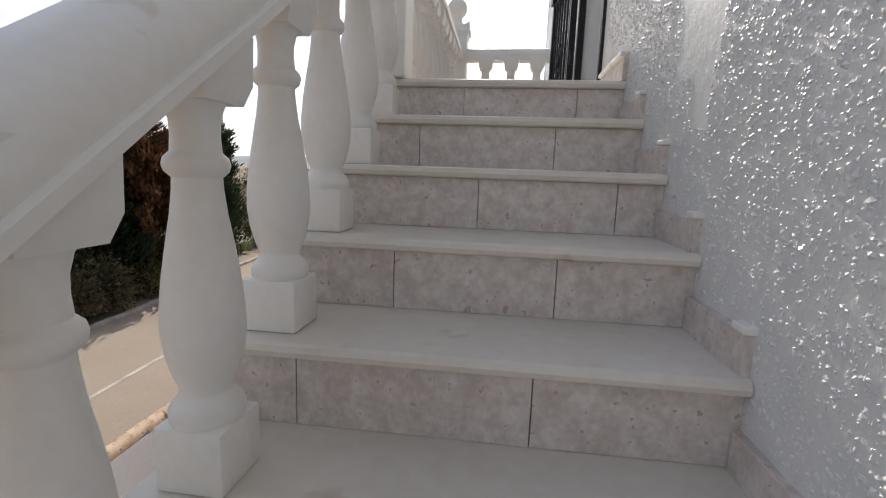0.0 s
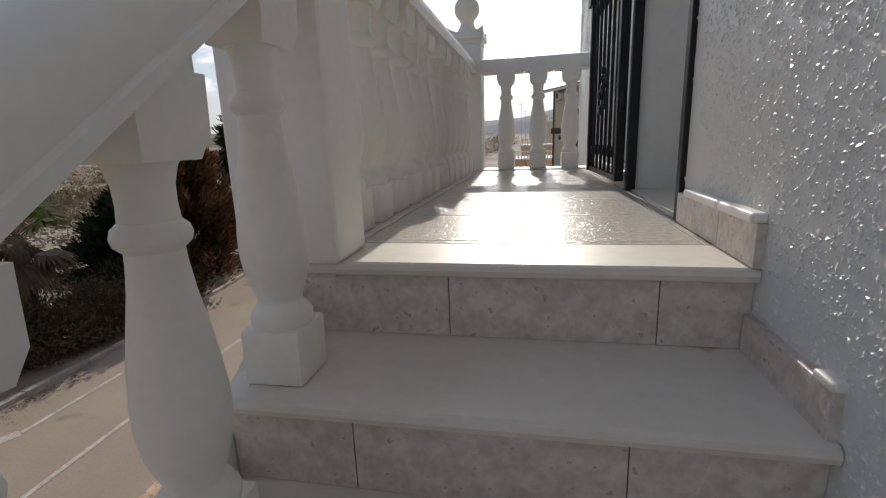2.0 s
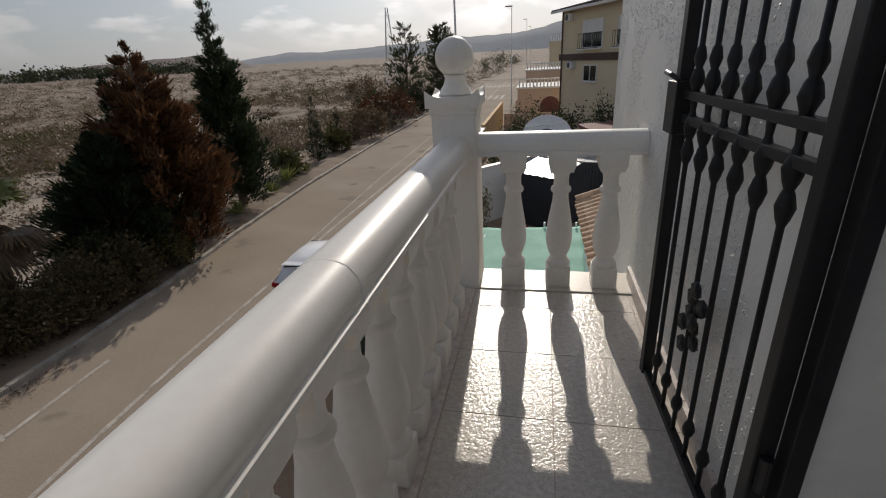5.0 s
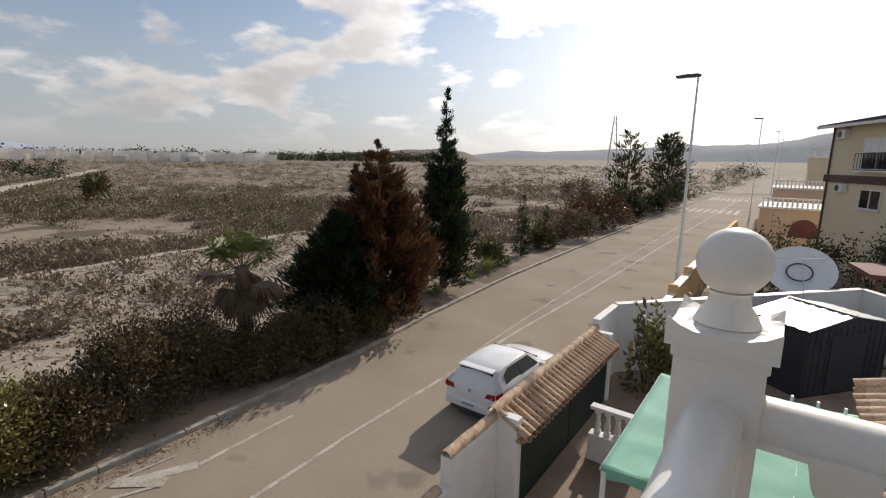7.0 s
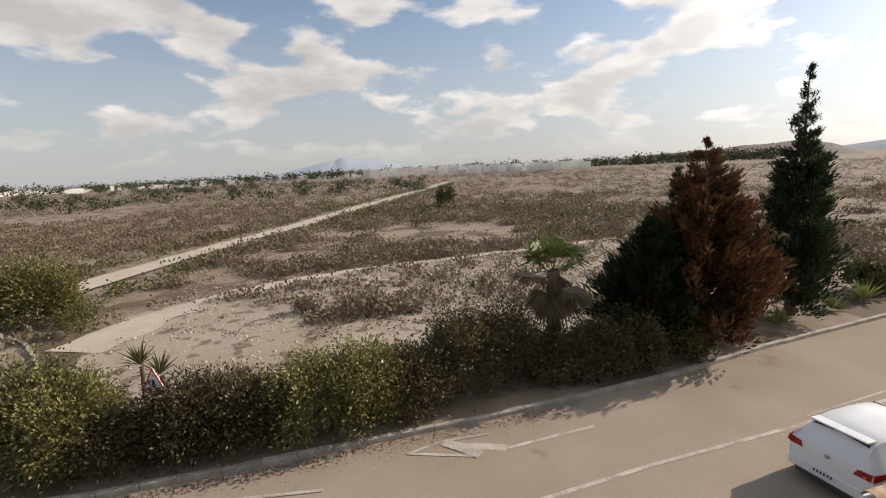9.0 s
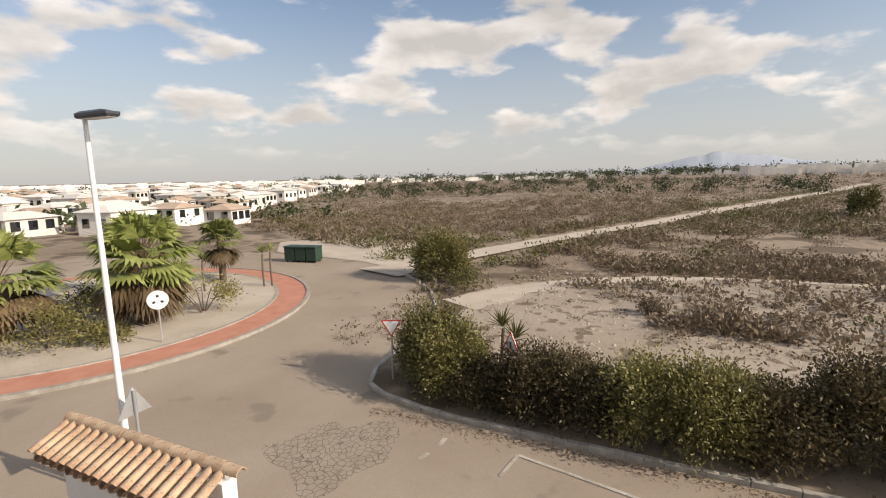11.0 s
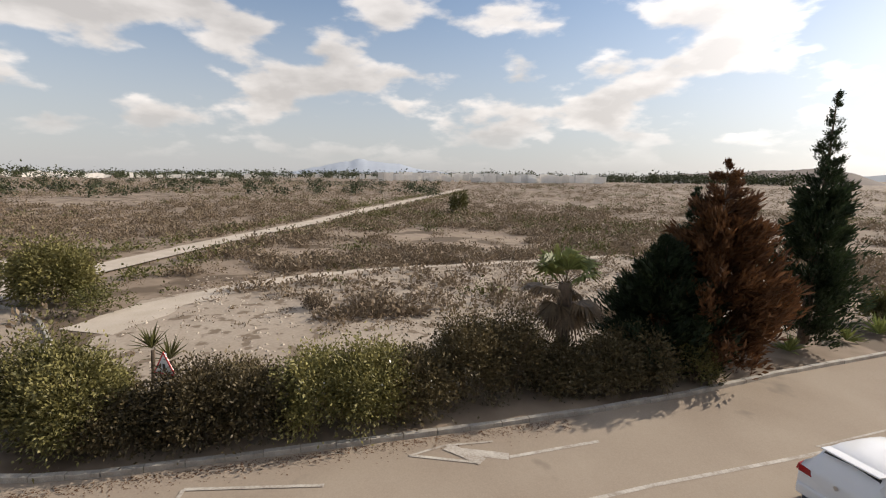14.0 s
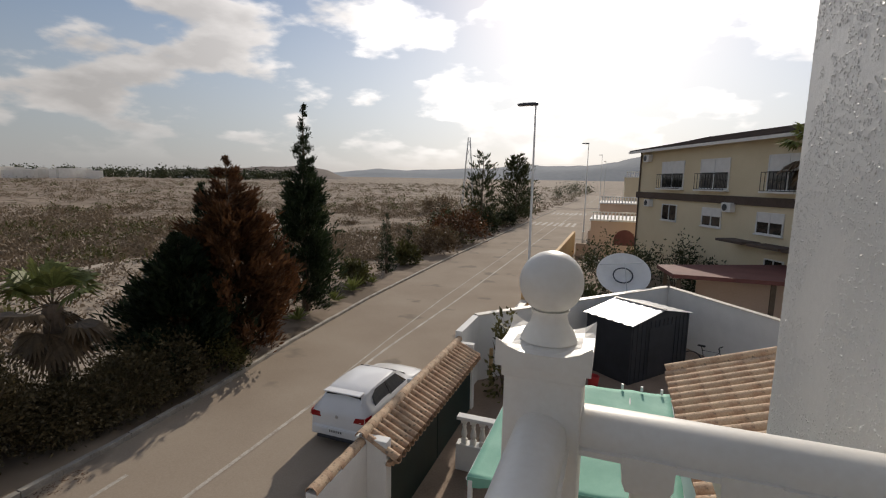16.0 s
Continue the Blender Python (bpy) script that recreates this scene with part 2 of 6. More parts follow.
M["pink_wall"] = material("pink_render", (0.58, 0.42, 0.31), (0.66, 0.50, 0.38), 0.85, 0.5, 14.0, 0.15, 0.01)
M["orange_wall"] = material("ochre_render", (0.60, 0.38, 0.17), (0.70, 0.50, 0.27), 0.85, 0.7, 14.0, 0.2, 0.01)
M["brown_roof"] = material("brown_roof", (0.075, 0.055, 0.045), (0.13, 0.095, 0.075), 0.9, 0.6, 10.0, 0.5, 0.03)
M["maroon"] = material("maroon_roof_and_porch_shade", (0.13, 0.045, 0.04), (0.20, 0.075, 0.06), 0.8, 0.8, 10.0, 0.3, 0.02)
M["far_white"] = material("far_white_wall", (0.66, 0.62, 0.56), (0.80, 0.77, 0.72), 0.85, 0.02, 0.5, 0.0, vary=0.38)
M["far_roof"] = material("far_tiled_roof", (0.40, 0.29, 0.21), (0.56, 0.44, 0.34), 0.9, 0.05, 0.5, 0.0, vary=0.25)
M["far_tree"] = leaf_material("far_foliage", (0.035, 0.045, 0.02), (0.075, 0.085, 0.035))
# distance haze is mixed into the hill colour as blue-grey
M["hill"] = material("haze_tinted_hill", (0.20, 0.225, 0.25), (0.26, 0.285, 0.31), 1.0, 0.004, 0.05, 0.0)
# farther off, so more haze is painted into this colour
M["mount"] = material("haze_tinted_mountain", (0.34, 0.38, 0.44), (0.38, 0.42, 0.47), 1.0, 0.002, 0.02, 0.0)
M["black_paint"] = material("black_paint", (0.02, 0.02, 0.02), (0.04, 0.04, 0.04), 0.5, 8.0, 40.0, 0.0)
M["red_paint"] = material("red_paint", (0.45, 0.03, 0.03), (0.52, 0.05, 0.05), 0.5, 8.0, 40.0, 0.0)
M["green_bin"] = material("green_bin", (0.012, 0.036, 0.022), (0.02, 0.052, 0.033), 0.5, 3.0, 30.0, 0.0)



def cracked_material():
    m = material("cracked_asphalt", (0.27, 0.215, 0.165), (0.34, 0.283, 0.222), 0.92, 1.2, 24.0, 0.3, 0.01)
    nt = m.node_tree
    p = nt.nodes["Principled BSDF"]
    tc = nt.nodes.new("ShaderNodeTexCoord")
    vo = nt.nodes.new("ShaderNodeTexVoronoi")
    vo.feature = "DISTANCE_TO_EDGE"
    vo.inputs["Scale"].default_value = 5.5
    nt.links.new(tc.outputs["Object"], vo.inputs["Vector"])
    r = nt.nodes.new("ShaderNodeMapRange")
    r.inputs["From Min"].default_value, r.inputs["From Max"].default_value = 0.02, 0.07
    nt.links.new(vo.outputs["Distance"], r.inputs["Value"])
    mx = nt.nodes.new("ShaderNodeMix")
    mx.data_type = "RGBA"
    mx.inputs[6].default_value = (0.15, 0.12, 0.095, 1)
    src = p.inputs["Base Color"].links[0].from_socket
    nt.links.new(r.outputs[0], mx.inputs[0])
    nt.links.new(src, mx.inputs[7])
    nt.links.new(mx.outputs[2], p.inputs["Base Color"])
    return m


M["cracked"] = cracked_material()

# ---- mesh helpers ----
def obj(name, verts, faces, mat, parent=None, smooth=False, label="", bevel=0.0):
    me = bpy.data.meshes.new(name)
    me.from_pydata([tuple(v) for v in verts], [], [tuple(f) for f in faces])
    me.materials.append(mat)
    if smooth:
        me.polygons.foreach_set("use_smooth", [True] * len(me.polygons))
    me.update()
    ob = new(name, me)
    if parent:
        ob.parent = parent
    if label:
        ob["label"] = label
    return ob


def part(name, bm, mat, parent=None, label="", smooth=False, angle=None):
    me = bpy.data.meshes.new(name)
    bmesh.ops.recalc_face_normals(bm, faces=bm.faces)
    bm.to_mesh(me)
    bm.free()
    me.materials.append(mat)
    if smooth:
        me.polygons.foreach_set("use_smooth", [True] * len(me.polygons))
        if angle:
            me.set_sharp_from_angle(angle=radians(angle))
    ob = new(name, me)
    if parent:
        ob.parent = parent
    if label:
        ob["label"] = label
    return ob


def thing(name, x=0, y=0, z=0, rz=0, label="", category="", group="", kind=""):
    e = new(name)
    e.empty_display_size = 0.1
    e.matrix_world = pose(x, y, z, 0, 0, rz)
    return tagged(e, label, category, group, kind)


def box(bm, x0, x1, y0, y1, z0, z1, bevel=0.0, m=None):
    vs = [bm.verts.new(v) for v in ((x0, y0, z0), (x1, y0, z0), (x1, y1, z0), (x0, y1, z0), (x0, y0, z1), (x1, y0, z1), (x1, y1, z1), (x0, y1, z1))]
    fs = [bm.faces.new([vs[i] for i in f]) for f in ((3, 2, 1, 0), (4, 5, 6, 7), (0, 1, 5, 4), (1, 2, 6, 5), (2, 3, 7, 6), (3, 0, 4, 7))]
    if m is not None:
        bmesh.ops.transform(bm, matrix=m, verts=vs)
    if bevel:
        bmesh.ops.bevel(bm, geom=list({e for f in fs for e in f.edges}), offset=bevel, segments=2, affect="EDGES", profile=0.5)
    return bm


def boxed(x0, x1, y0, y1, z0, z1, bevel=0.0):
    return box(bmesh.new(), x0, x1, y0, y1, z0, z1, bevel)


def lathe(profile, seg=24, bm=None, cx=0.0, cy=0.0):
    bm = bm or bmesh.new()
    rings = []
    for r, z in profile:
        rings.append([bm.verts.new((cx + r * math.cos(2 * math.pi * i / seg), cy + r * math.sin(2 * math.pi * i / seg), z)) for i in range(seg)])
    for a, b in zip(rings, rings[1:]):
        for i in range(seg):
            bm.faces.new((a[i], a[(i + 1) % seg], b[(i + 1) % seg], b[i]))
    bm.faces.new(rings[0][::-1])
    bm.faces.new(rings[-1])
    return bm


def sweep(bm, section, points, closed_ends=True):
    """A section of (across, up) carried along points; across lies level."""
    rings = []
    for i, p in enumerate(points):
        a, b = Vector(points[max(i - 1, 0)]), Vector(points[min(i + 1, len(points) - 1)])
        d = (b - a).normalized()
        side = d.cross(Vector((0, 0, 1))).normalized()
        up = Vector((0, 0, 1))
        rings.append([bm.verts.new(Vector(p) + side * s + up * u) for s, u in section])
    k = len(section)
    for a, b in zip(rings, rings[1:]):
        for i in range(k):
            bm.faces.new((a[i], a[(i + 1) % k], b[(i + 1) % k], b[i]))
    if closed_ends:
        bm.faces.new(rings[0][::-1])
        bm.faces.new(rings[-1])
    return bm


def tube(bm, points, radius, seg=8):
    rings = []
    pts = [Vector(p) for p in points]
    for i, p in enumerate(pts):
        d = (pts[min(i + 1, len(pts) - 1)] - pts[max(i - 1, 0)]).normalized()
        u = d.orthogonal().normalized()
        v = d.cross(u)
        r = radius[i] if isinstance(radius, (list, tuple)) else radius
        rings.append([bm.verts.new(p + (u * math.cos(2 * math.pi * k / seg) + v * math.sin(2 * math.pi * k / seg)) * r) for k in range(seg)])
    for a, b in zip(rings, rings[1:]):
        # keep the rings from twisting
        best = min(range(seg), key=lambda s: sum((a[k].co - b[(k + s) % seg].co).length for k in range(0, seg, 2)))
        for k in range(seg):
            bm.faces.new((a[k], a[(k + 1) % seg], b[(k + 1 + best) % seg], b[(k + best) % seg]))
    bm.faces.new(rings[0][::-1])
    bm.faces.new(rings[-1])
    return bm


def leaves(points, ways, length, width, rng, spread=0.6):
    """Rhombic leaves at points, pointing roughly along ways. Gives verts and faces as arrays."""
    n = len(points)
    d = ways + rng.normal(0, spread, (n, 3))
    d /= np.linalg.norm(d, axis=1, keepdims=True) + 1e-9
    s = np.cross(d, rng.normal(0, 1, (n, 3)))
    s /= np.linalg.norm(s, axis=1, keepdims=True) + 1e-9
    L = (length * rng.uniform(0.6, 1.35, n))[:, None]
    W = (width * rng.uniform(0.6, 1.3, n))[:, None]
    mid = points + d * L * 0.45
    v = np.stack([points, mid + s * W * 0.5, points + d * L, mid - s * W * 0.5], 1).reshape(-1, 3)
    f = np.arange(4 * n).reshape(-1, 4)
    return v, f


def mesh_np(name, v, f, mat, parent=None, label=""):
    me = bpy.data.meshes.new(name)
    v, f = np.asarray(v, np.float32), np.asarray(f, np.int32)
    k = f.shape[1]
    me.vertices.add(len(v))
    me.vertices.foreach_set("co", v.ravel())
    me.loops.add(f.size)
    me.loops.foreach_set("vertex_index", f.ravel())
    me.polygons.add(len(f))
    me.polygons.foreach_set("loop_start", np.arange(0, f.size, k, dtype=np.int32))
    me.polygons.foreach_set("loop_total", np.full(len(f), k, np.int32))
    me.materials.append(mat)
    me.polygons.foreach_set("use_smooth", np.zeros(len(f), dtype=bool))
    me.update(calc_edges=True)
    me.validate()
    ob = new(name, me)
    if parent:
        ob.parent = parent
    if label:
        ob["label"] = label
    return ob


ZR = -5.6  # level of the road

# ---- ground ----
def ground_height(x, y):
    d = math.hypot(x + 10, y)
    h = ZR - 0.03
    if d > 45:
        clear = min(max((-19 - x) / 30, (d - 320) / 200, -y / 60 - 0.2, 0), 1)
        h += min((d - 45) * 0.0095, 24) * (0.55 + 0.45 * math.tanh((y + 40) / 150.0)) * clear
    w = min(max((d - 25) / 40, 0), 1)
    if (x > -17 and y < 130) or (x > -50 and -60 < y < -12):
        w = 0
    h += w * (0.25 * noise.noise(Vector((x * 0.06, y * 0.06, 0.0))) + (1.2 * noise.noise(Vector((x * 0.006, y * 0.006, 3.0))) if d > 80 else 0))
    return h


def build_ground():
    s = np.linspace(-1, 1, 150)
    g = np.sinh(s * 6.6) / np.sinh(6.6)
    xs, ys = -20 + g * 3600, 5 + g * 3600
    v = [(x, y, ground_height(x, y)) for y in ys for x in xs]
    k = len(xs)
    f = [(j * k + i, j * k + i + 1, (j + 1) * k + i + 1, (j + 1) * k + i) for j in range(k - 1) for i in range(k - 1)]
    return tagged(obj("ground", v, f, M["earth"], smooth=True), "dry scrubland earth with brown and pale patches", "ground", kind="structure")


build_ground()


from mathutils.geometry import tessellate_polygon


def flat_sheet(name, outline, z, mat, label, category, kind="structure", lift=True):
    pts = [Vector((x, y, z)) for x, y in outline]
    tris = tessellate_polygon([pts])
    tris = [t if (pts[t[1]] - pts[t[0]]).cross(pts[t[2]] - pts[t[0]]).z > 0 else t[::-1] for t in tris]
    return tagged(obj(name, pts, tris, mat), label, category, kind=kind)


def strip(name, centre, widths, z, mat, label, category, wobble=0.0, step=1.0, follow=False):
    """A ribbon of ground along a line, with uneven edges."""
    pts = [Vector((*p, 0)) for p in centre]
    line, wid = [], []
    for (a, b), (wa, wb) in zip(zip(pts, pts[1:]), zip(widths, widths[1:])):
        n = max(int((b - a).length / step), 1)
        for i in range(n):
            line.append(a.lerp(b, i / n))
            wid.append(wa + (wb - wa) * i / n)
    line.append(pts[-1])
    wid.append(widths[-1])
    v, f = [], []
    for i, p in enumerate(line):
        d = (line[min(i + 1, len(line) - 1)] - line[max(i - 1, 0)]).normalized()
        n = Vector((-d.y, d.x, 0))
        for sgn in (-1, 1):
            q = p + n * sgn * (wid[i] / 2 + wobble * noise.noise(Vector((p.x * 0.5, p.y * 0.5, 7.0 * sgn))))
            v.append((q.x, q.y, (ground_height(q.x, q.y) if follow else ZR) + z))
    for i in range(len(line) - 1):
        f.append((2 * i, 2 * i + 1, 2 * i + 3, 2 * i + 2))
    return tagged(obj(name, v, f, mat), label, category, kind="structure")


def arc(cx, cy, r, a0, a1, n):
    return [(cx + r * math.cos(radians(a0 + (a1 - a0) * i / n)), cy + r * math.sin(radians(a0 + (a1 - a0) * i / n))) for i in range(n + 1)]


# the street runs along y; a side road and a roundabout open at its near end
KERB_LEFT = [(-15.9, 300.0), (-15.5, 90.0), (-15.2, 60.0), (-15.0, 41.0), (-14.5, 26.5), (-13.8, 18.0), (-13.2, 13.5), (-12.95, 10.0), (-12.85, 6.5), (-12.85, 3.6), (-12.88, 0.0), (-12.92, -3.6), (-13.1, -5.1), (-13.45, -6.6), (-14.0, -7.5), (-15.2, -8.0), (-19.0, -8.4), (-23.35, -9.3), (-26.8, -11.3), (-29.5, -13.8), (-31.5, -16.5)]
ROAD = KERB_LEFT + [(-34.5, -19.0), (-35.2, -24.0), (-36.0, -34.0), (-30.0, -48.0), (-5.0, -56.0), (16.0, -50.0), (16.0, -13.0), (1.0, -11.0), (-4.9, -10.0), (-4.9, -2.0), (-4.9, 20.0), (-4.9, 90.0), (-4.9, 300.0)]
flat_sheet("road", ROAD, ZR, M["asphalt"], "sun-bleached brown-grey asphalt street and junction", "road")
flat_sheet("pavement", [(-4.9, 300.0), (-4.9, 16.0), (-4.3, 16.0), (-4.3, 300.0)], ZR + 0.02, M["asphalt"], "worn asphalt strip beside the street wall", "pavement")



def build_kerb(line, width=0.16, height=0.14, length=0.9, near=300):
    """Kerb stones, one by one, under one Empty."""
    root = thing("kerb", label="row of weathered grey kerb stones below the planting", category="kerb", kind="structure")
    bm = boxed(0.006, length - 0.006, -width / 2, width / 2, -0.1, height, 0.012)
    first = part("kerb_stone", bm, M["kerb"], root)
    made = 0
    carry = 0.0
    for a, b in zip(line, line[1:]):
        a, b = Vector((*a, 0)), Vector((*b, 0))
        d = b - a
        n = max(int(round(d.length / length)), 1)
        ang = math.degrees(math.atan2(d.y, d.x))
        for i in range(n):
            if made >= near:
                break
            p = a + d * (i / n)
            if p.y > 130:
                continue
            ob = first if made == 0 else first.copy()
            if made:
                scene.collection.objects.link(ob)
                ob.parent = root
            ob.matrix_basis = pose(p.x, p.y, ZR + 0.01 * math.sin(made * 1.7), 0, 0, ang + math.sin(made * 2.3) * 0.6) @ Matrix.Diagonal((d.length / n / length, 1, 1, 1))
            made += 1
    return root


build_kerb(KERB_LEFT)
# planted verge behind the kerb
back = [(-34.0, -15.6), (-30.5, -11.8), (-24.5, -7.8), (-17.5, -6.4), (-16.4, -2.0), (-16.4, 10.0), (-17.5, 22.0), (-18.5, 60.0), (-18.8, 300.0)]
flat_sheet("verge", [(x - 0.08, y) for x, y in KERB_LEFT] + back, ZR + 0.06, M["earth"], "dark planted strip of soil behind the kerb", "verge")
flat_sheet("bare_ground", [(-15.5, -6.6), (-20, -7.3), (-25, -8.2), (-30, -8), (-35, -1), (-37, 8), (-38, 20), (-40, 34), (-33, 40), (-24, 34), (-18, 24), (-15.8, 14), (-15.2, 0)], ZR + 0.072, M["bare"], "bare stony pale earth with pebbles", "ground")
strip("footpath", [(-24.5, -8.6), (-28.4, -6.6), (-33, -2.6), (-34.8, 0.4), (-36.2, 4.5), (-36.9, 9), (-37.3, 15), (-38.4, 25), (-40.2, 36), (-45, 55), (-58, 90)], [3.0, 2.4, 1.7, 1.3, 1.0, 0.9, 0.9, 0.9, 0.9, 0.9, 0.9], 0.12, M["sand"], "narrow pale trodden footpath through scrub", "path", 0.5, 0.7, True)
strip("dirt_road", [(-30.5, -17.6), (-40, -14.1), (-53.4, -8.9), (-64.4, -3.4), (-101, 13.5), (-165, 43), (-240, 77)], [4.6, 3.0, 2.8, 2.8, 3.2, 3.6, 4.2], 0.16, M["sand"], "straight pale dirt track to the town", "dirt road", 0.25, 1.2, True)
flat_sheet("gravel_apron", [(-33.0, -17.6), (-40, -17), (-48, -22), (-50, -34), (-42, -38), (-36.2, -33), (-34.6, -22)], ZR + 0.03, M["sand"], "sandy apron beside the junction", "ground")


MARK = [0]


def paint_line(points, width, name="road_marking", label="worn white road marking", z=0.006):
    MARK[0] += 1
    z += 0.0025 * (MARK[0] % 6)
    v, f = [], []
    for i, p in enumerate(points):
        p = Vector((*p, 0))
        a, b = Vector((*points[max(i - 1, 0)], 0)), Vector((*points[min(i + 1, len(points) - 1)], 0))
        d = (b - a).normalized()
        n = Vector((-d.y, d.x, 0)) * width / 2
        v += [(p.x - n.x, p.y - n.y, ZR + z), (p.x + n.x, p.y + n.y, ZR + z)]
    f = [(2 * i, 2 * i + 1, 2 * i + 3, 2 * i + 2) for i in range(len(points) - 1)]
    return tagged(obj(name, v, f, M["line"]), label, "road marking", kind="structure")


paint_line([(-9.9, 300), (-9.6, 90), (-9.5, 50), (-9.45, 28), (-9.6, 19), (-9.48, 12.8), (-9.45, 9.0), (-9.3, 6.0), (-9.1, 3.0)], 0.12)
paint_line([(-11.6, 110), (-11.2, 73), (-10.65, 43), (-10.4, 28), (-10.1, 20.8), (-9.75, 14.5)], 0.07)
paint_line([(-11.98, 3.6), (-12.22, 4.6), (-12.1, 5.95)], 0.08)
paint_line([(-12.0, 3.6), (-11.6, 4.5), (-11.25, 5.3)], 0.10)
paint_line([(-12.15, 4.65), (-11.75, 5.0), (-11.28, 5.35)], 0.34)
paint_line([(-11.9, 4.9), (-11.35, 6.1)], 0.30)
paint_line([(-11.32, 6.1), (-11.42, 8.8)], 0.12)
paint_line([(-11.93, -3.69), (-11.55, -3.69)], 0.14)
paint_line([(-11.1, -3.8), (-10.77, -3.9)], 0.14)
paint_line([(-11.91, -1.62), (-10.9, -1.79)], 0.10)
paint_line([(-11.91, -1.62), (-11.3, 1.46)], 0.10)
for yy in (82.0, 112.0):
    for i in range(8):
        x = -14.6 + i * 1.02
        paint_line([(x + 0.25, yy), (x + 0.25, yy + 7.0)], 0.5, "crossing_stripe", "white zebra crossing stripe")
cx, cy = -10.3, -6.2
flat_sheet("cracked_patch", [(cx + (1.55 + 0.35 * math.sin(3.1 * a) + 0.2 * math.sin(7 * a)) * math.cos(a), cy + (1.7 + 0.4 * math.cos(2.3 * a) + 0.2 * math.sin(5 * a)) * math.sin(a)) for a in [i * math.tau / 40 for i in range(40)]], ZR + 0.003, M["cracked"], "patch of crazed and cracked asphalt", "road")
# roundabout: red paved ring, kerb and sandy middle
RC, RR = (-16.0, -27.9), 12.1
ring_out = arc(*RC, RR, 0, 360, 72)[:-1]
ring_in = arc(*RC, RR - 1.7, 0, 360, 72)[:-1]


def annulus(name, outer, inner, z, mat, label, category):
    n = len(outer)
    v = [(x, y, z) for x, y in outer] + [(x, y, z) for x, y in inner]
    f = [(i, (i + 1) % n, n + (i + 1) % n, n + i) for i in range(n)]
    return tagged(obj(name, v, f, mat), label, category, kind="structure")


annulus("roundabout_paving", ring_out, ring_in, ZR + 0.10, M["red_paving"], "ring of red paving round the island", "paving")
for r0, r1 in ((RR, RR + 0.22), (RR - 1.9, RR - 1.7)):
    n = 72
    oo, ii = arc(*RC, r1, 0, 360, n)[:-1], arc(*RC, r0, 0, 360, n)[:-1]
    v = [(x, y, z) for z in (ZR - 0.05, ZR + 0.15) for ring in (oo, ii) for x, y in ring]
    f = []
    for i in range(n):
        j = (i + 1) % n
        f += [(2 * n + i, 2 * n + j, 3 * n + j, 3 * n + i), (i, j, 2 * n + j, 2 * n + i), (n + i, 3 * n + i, 3 * n + j, n + j)]
    tagged(obj("roundabout_kerb", v, f, M["kerb"]), "pale kerb ring of the roundabout", "kerb", kind="structure")
flat_sheet("roundabout_island", arc(*RC, RR - 1.9, 0, 360, 72)[:-1], ZR + 0.13, M["sand"], "sandy middle of the roundabout", "island")

# ---- house wall, stairs and terrace ----
R, G = 0.172, 0.265
WALL_END = 4.25


def wall_relief(name, y0, y1, z0, z1, x, n_flecks, label):
    """A stucco wall face with coarse thrown-on grains standing out of it; the body behind is solid."""
    rng = np.random.default_rng(int(100 + y0 * 10))
    ob = part(name, boxed(x, x + 0.3, y0, y1, z0, z1), M["stucco"])
    tagged(ob, label, "wall", kind="structure")
    n = n_flecks
    py = rng.uniform(max(y0, -2.0), y1, n)
    pz = rng.uniform(max(z0, -1.6), min(z1, 2.6), n)
    # grains come in drifts
    keep = np.array([noise.noise(Vector((a * 2.2, b * 2.2, 5.0))) + 0.35 * noise.noise(Vector((a * 9, b * 9, 2.0))) > -0.26 for a, b in zip(py, pz)])
    py, pz = py[keep], pz[keep]
    n = len(py)
    v, f = [], []
    for a, b in zip(py, pz):
        s = rng.uniform(0.0014, 0.0046) * (1 if rng.uniform() < 0.85 else 1.5)
        t = rng.uniform(0, 6.28)
        e = rng.uniform(1.0, 1.9)
        c, sn = math.cos(t), math.sin(t)
        base = len(v)
        for du, dv in ((-1, 0), (0, -1), (1, 0), (0, 1)):
            du, dv = du * s * e + rng.uniform(-0.3, 0.3) * s, dv * s + rng.uniform(-0.3, 0.3) * s
            v.append((x - 0.0005, a + du * c - dv * sn, b + du * sn + dv * c))
        v.append((x - s * rng.uniform(0.3, 0.85), a + rng.uniform(-0.4, 0.4) * s, b + rng.uniform(-0.4, 0.4) * s))
        f += [(base, base + 1, base + 4), (base + 1, base + 2, base + 4), (base + 2, base + 3, base + 4), (base + 3, base, base + 4)]
    me = bpy.data.meshes.new("stucco_grain")
    me.from_pydata(v, [], f)
    me.materials.append(M["stucco"])
    g = new("stucco_grain", me)
    g.parent = ob
    g["kind"] = "stuff"
    return ob


DOOR0, DOOR1, DOOR_TOP = 0.53, 1.36, 2.15
wall_relief("wall_house", -4.2, DOOR0, ZR, 3.4, 0.0, 120000, "white rough-cast stucco house wall beside the stairs")
wall_relief("wall_house_terrace", DOOR1, WALL_END, ZR, 3.4, 0.0, 80000, "white rough-cast stucco wall along the terrace")
tagged(part("wall_over_door", boxed(0.0, 0.3, DOOR0, DOOR1, DOOR_TOP, 3.4), M["stucco"]), "stucco wall above the door", "wall", kind="structure")
tagged(part("wall_under_door", boxed(0.0, 0.3, DOOR0, DOOR1, ZR, -0.01), M["plaster"]), "wall under the door", "wall", kind="structure")
tagged(part("wall_house_end", boxed(0.3, 7.0, WALL_END - 0.3, WALL_END, ZR, 3.4), M["stucco"]), "stucco end wall of the house", "wall", kind="structure")
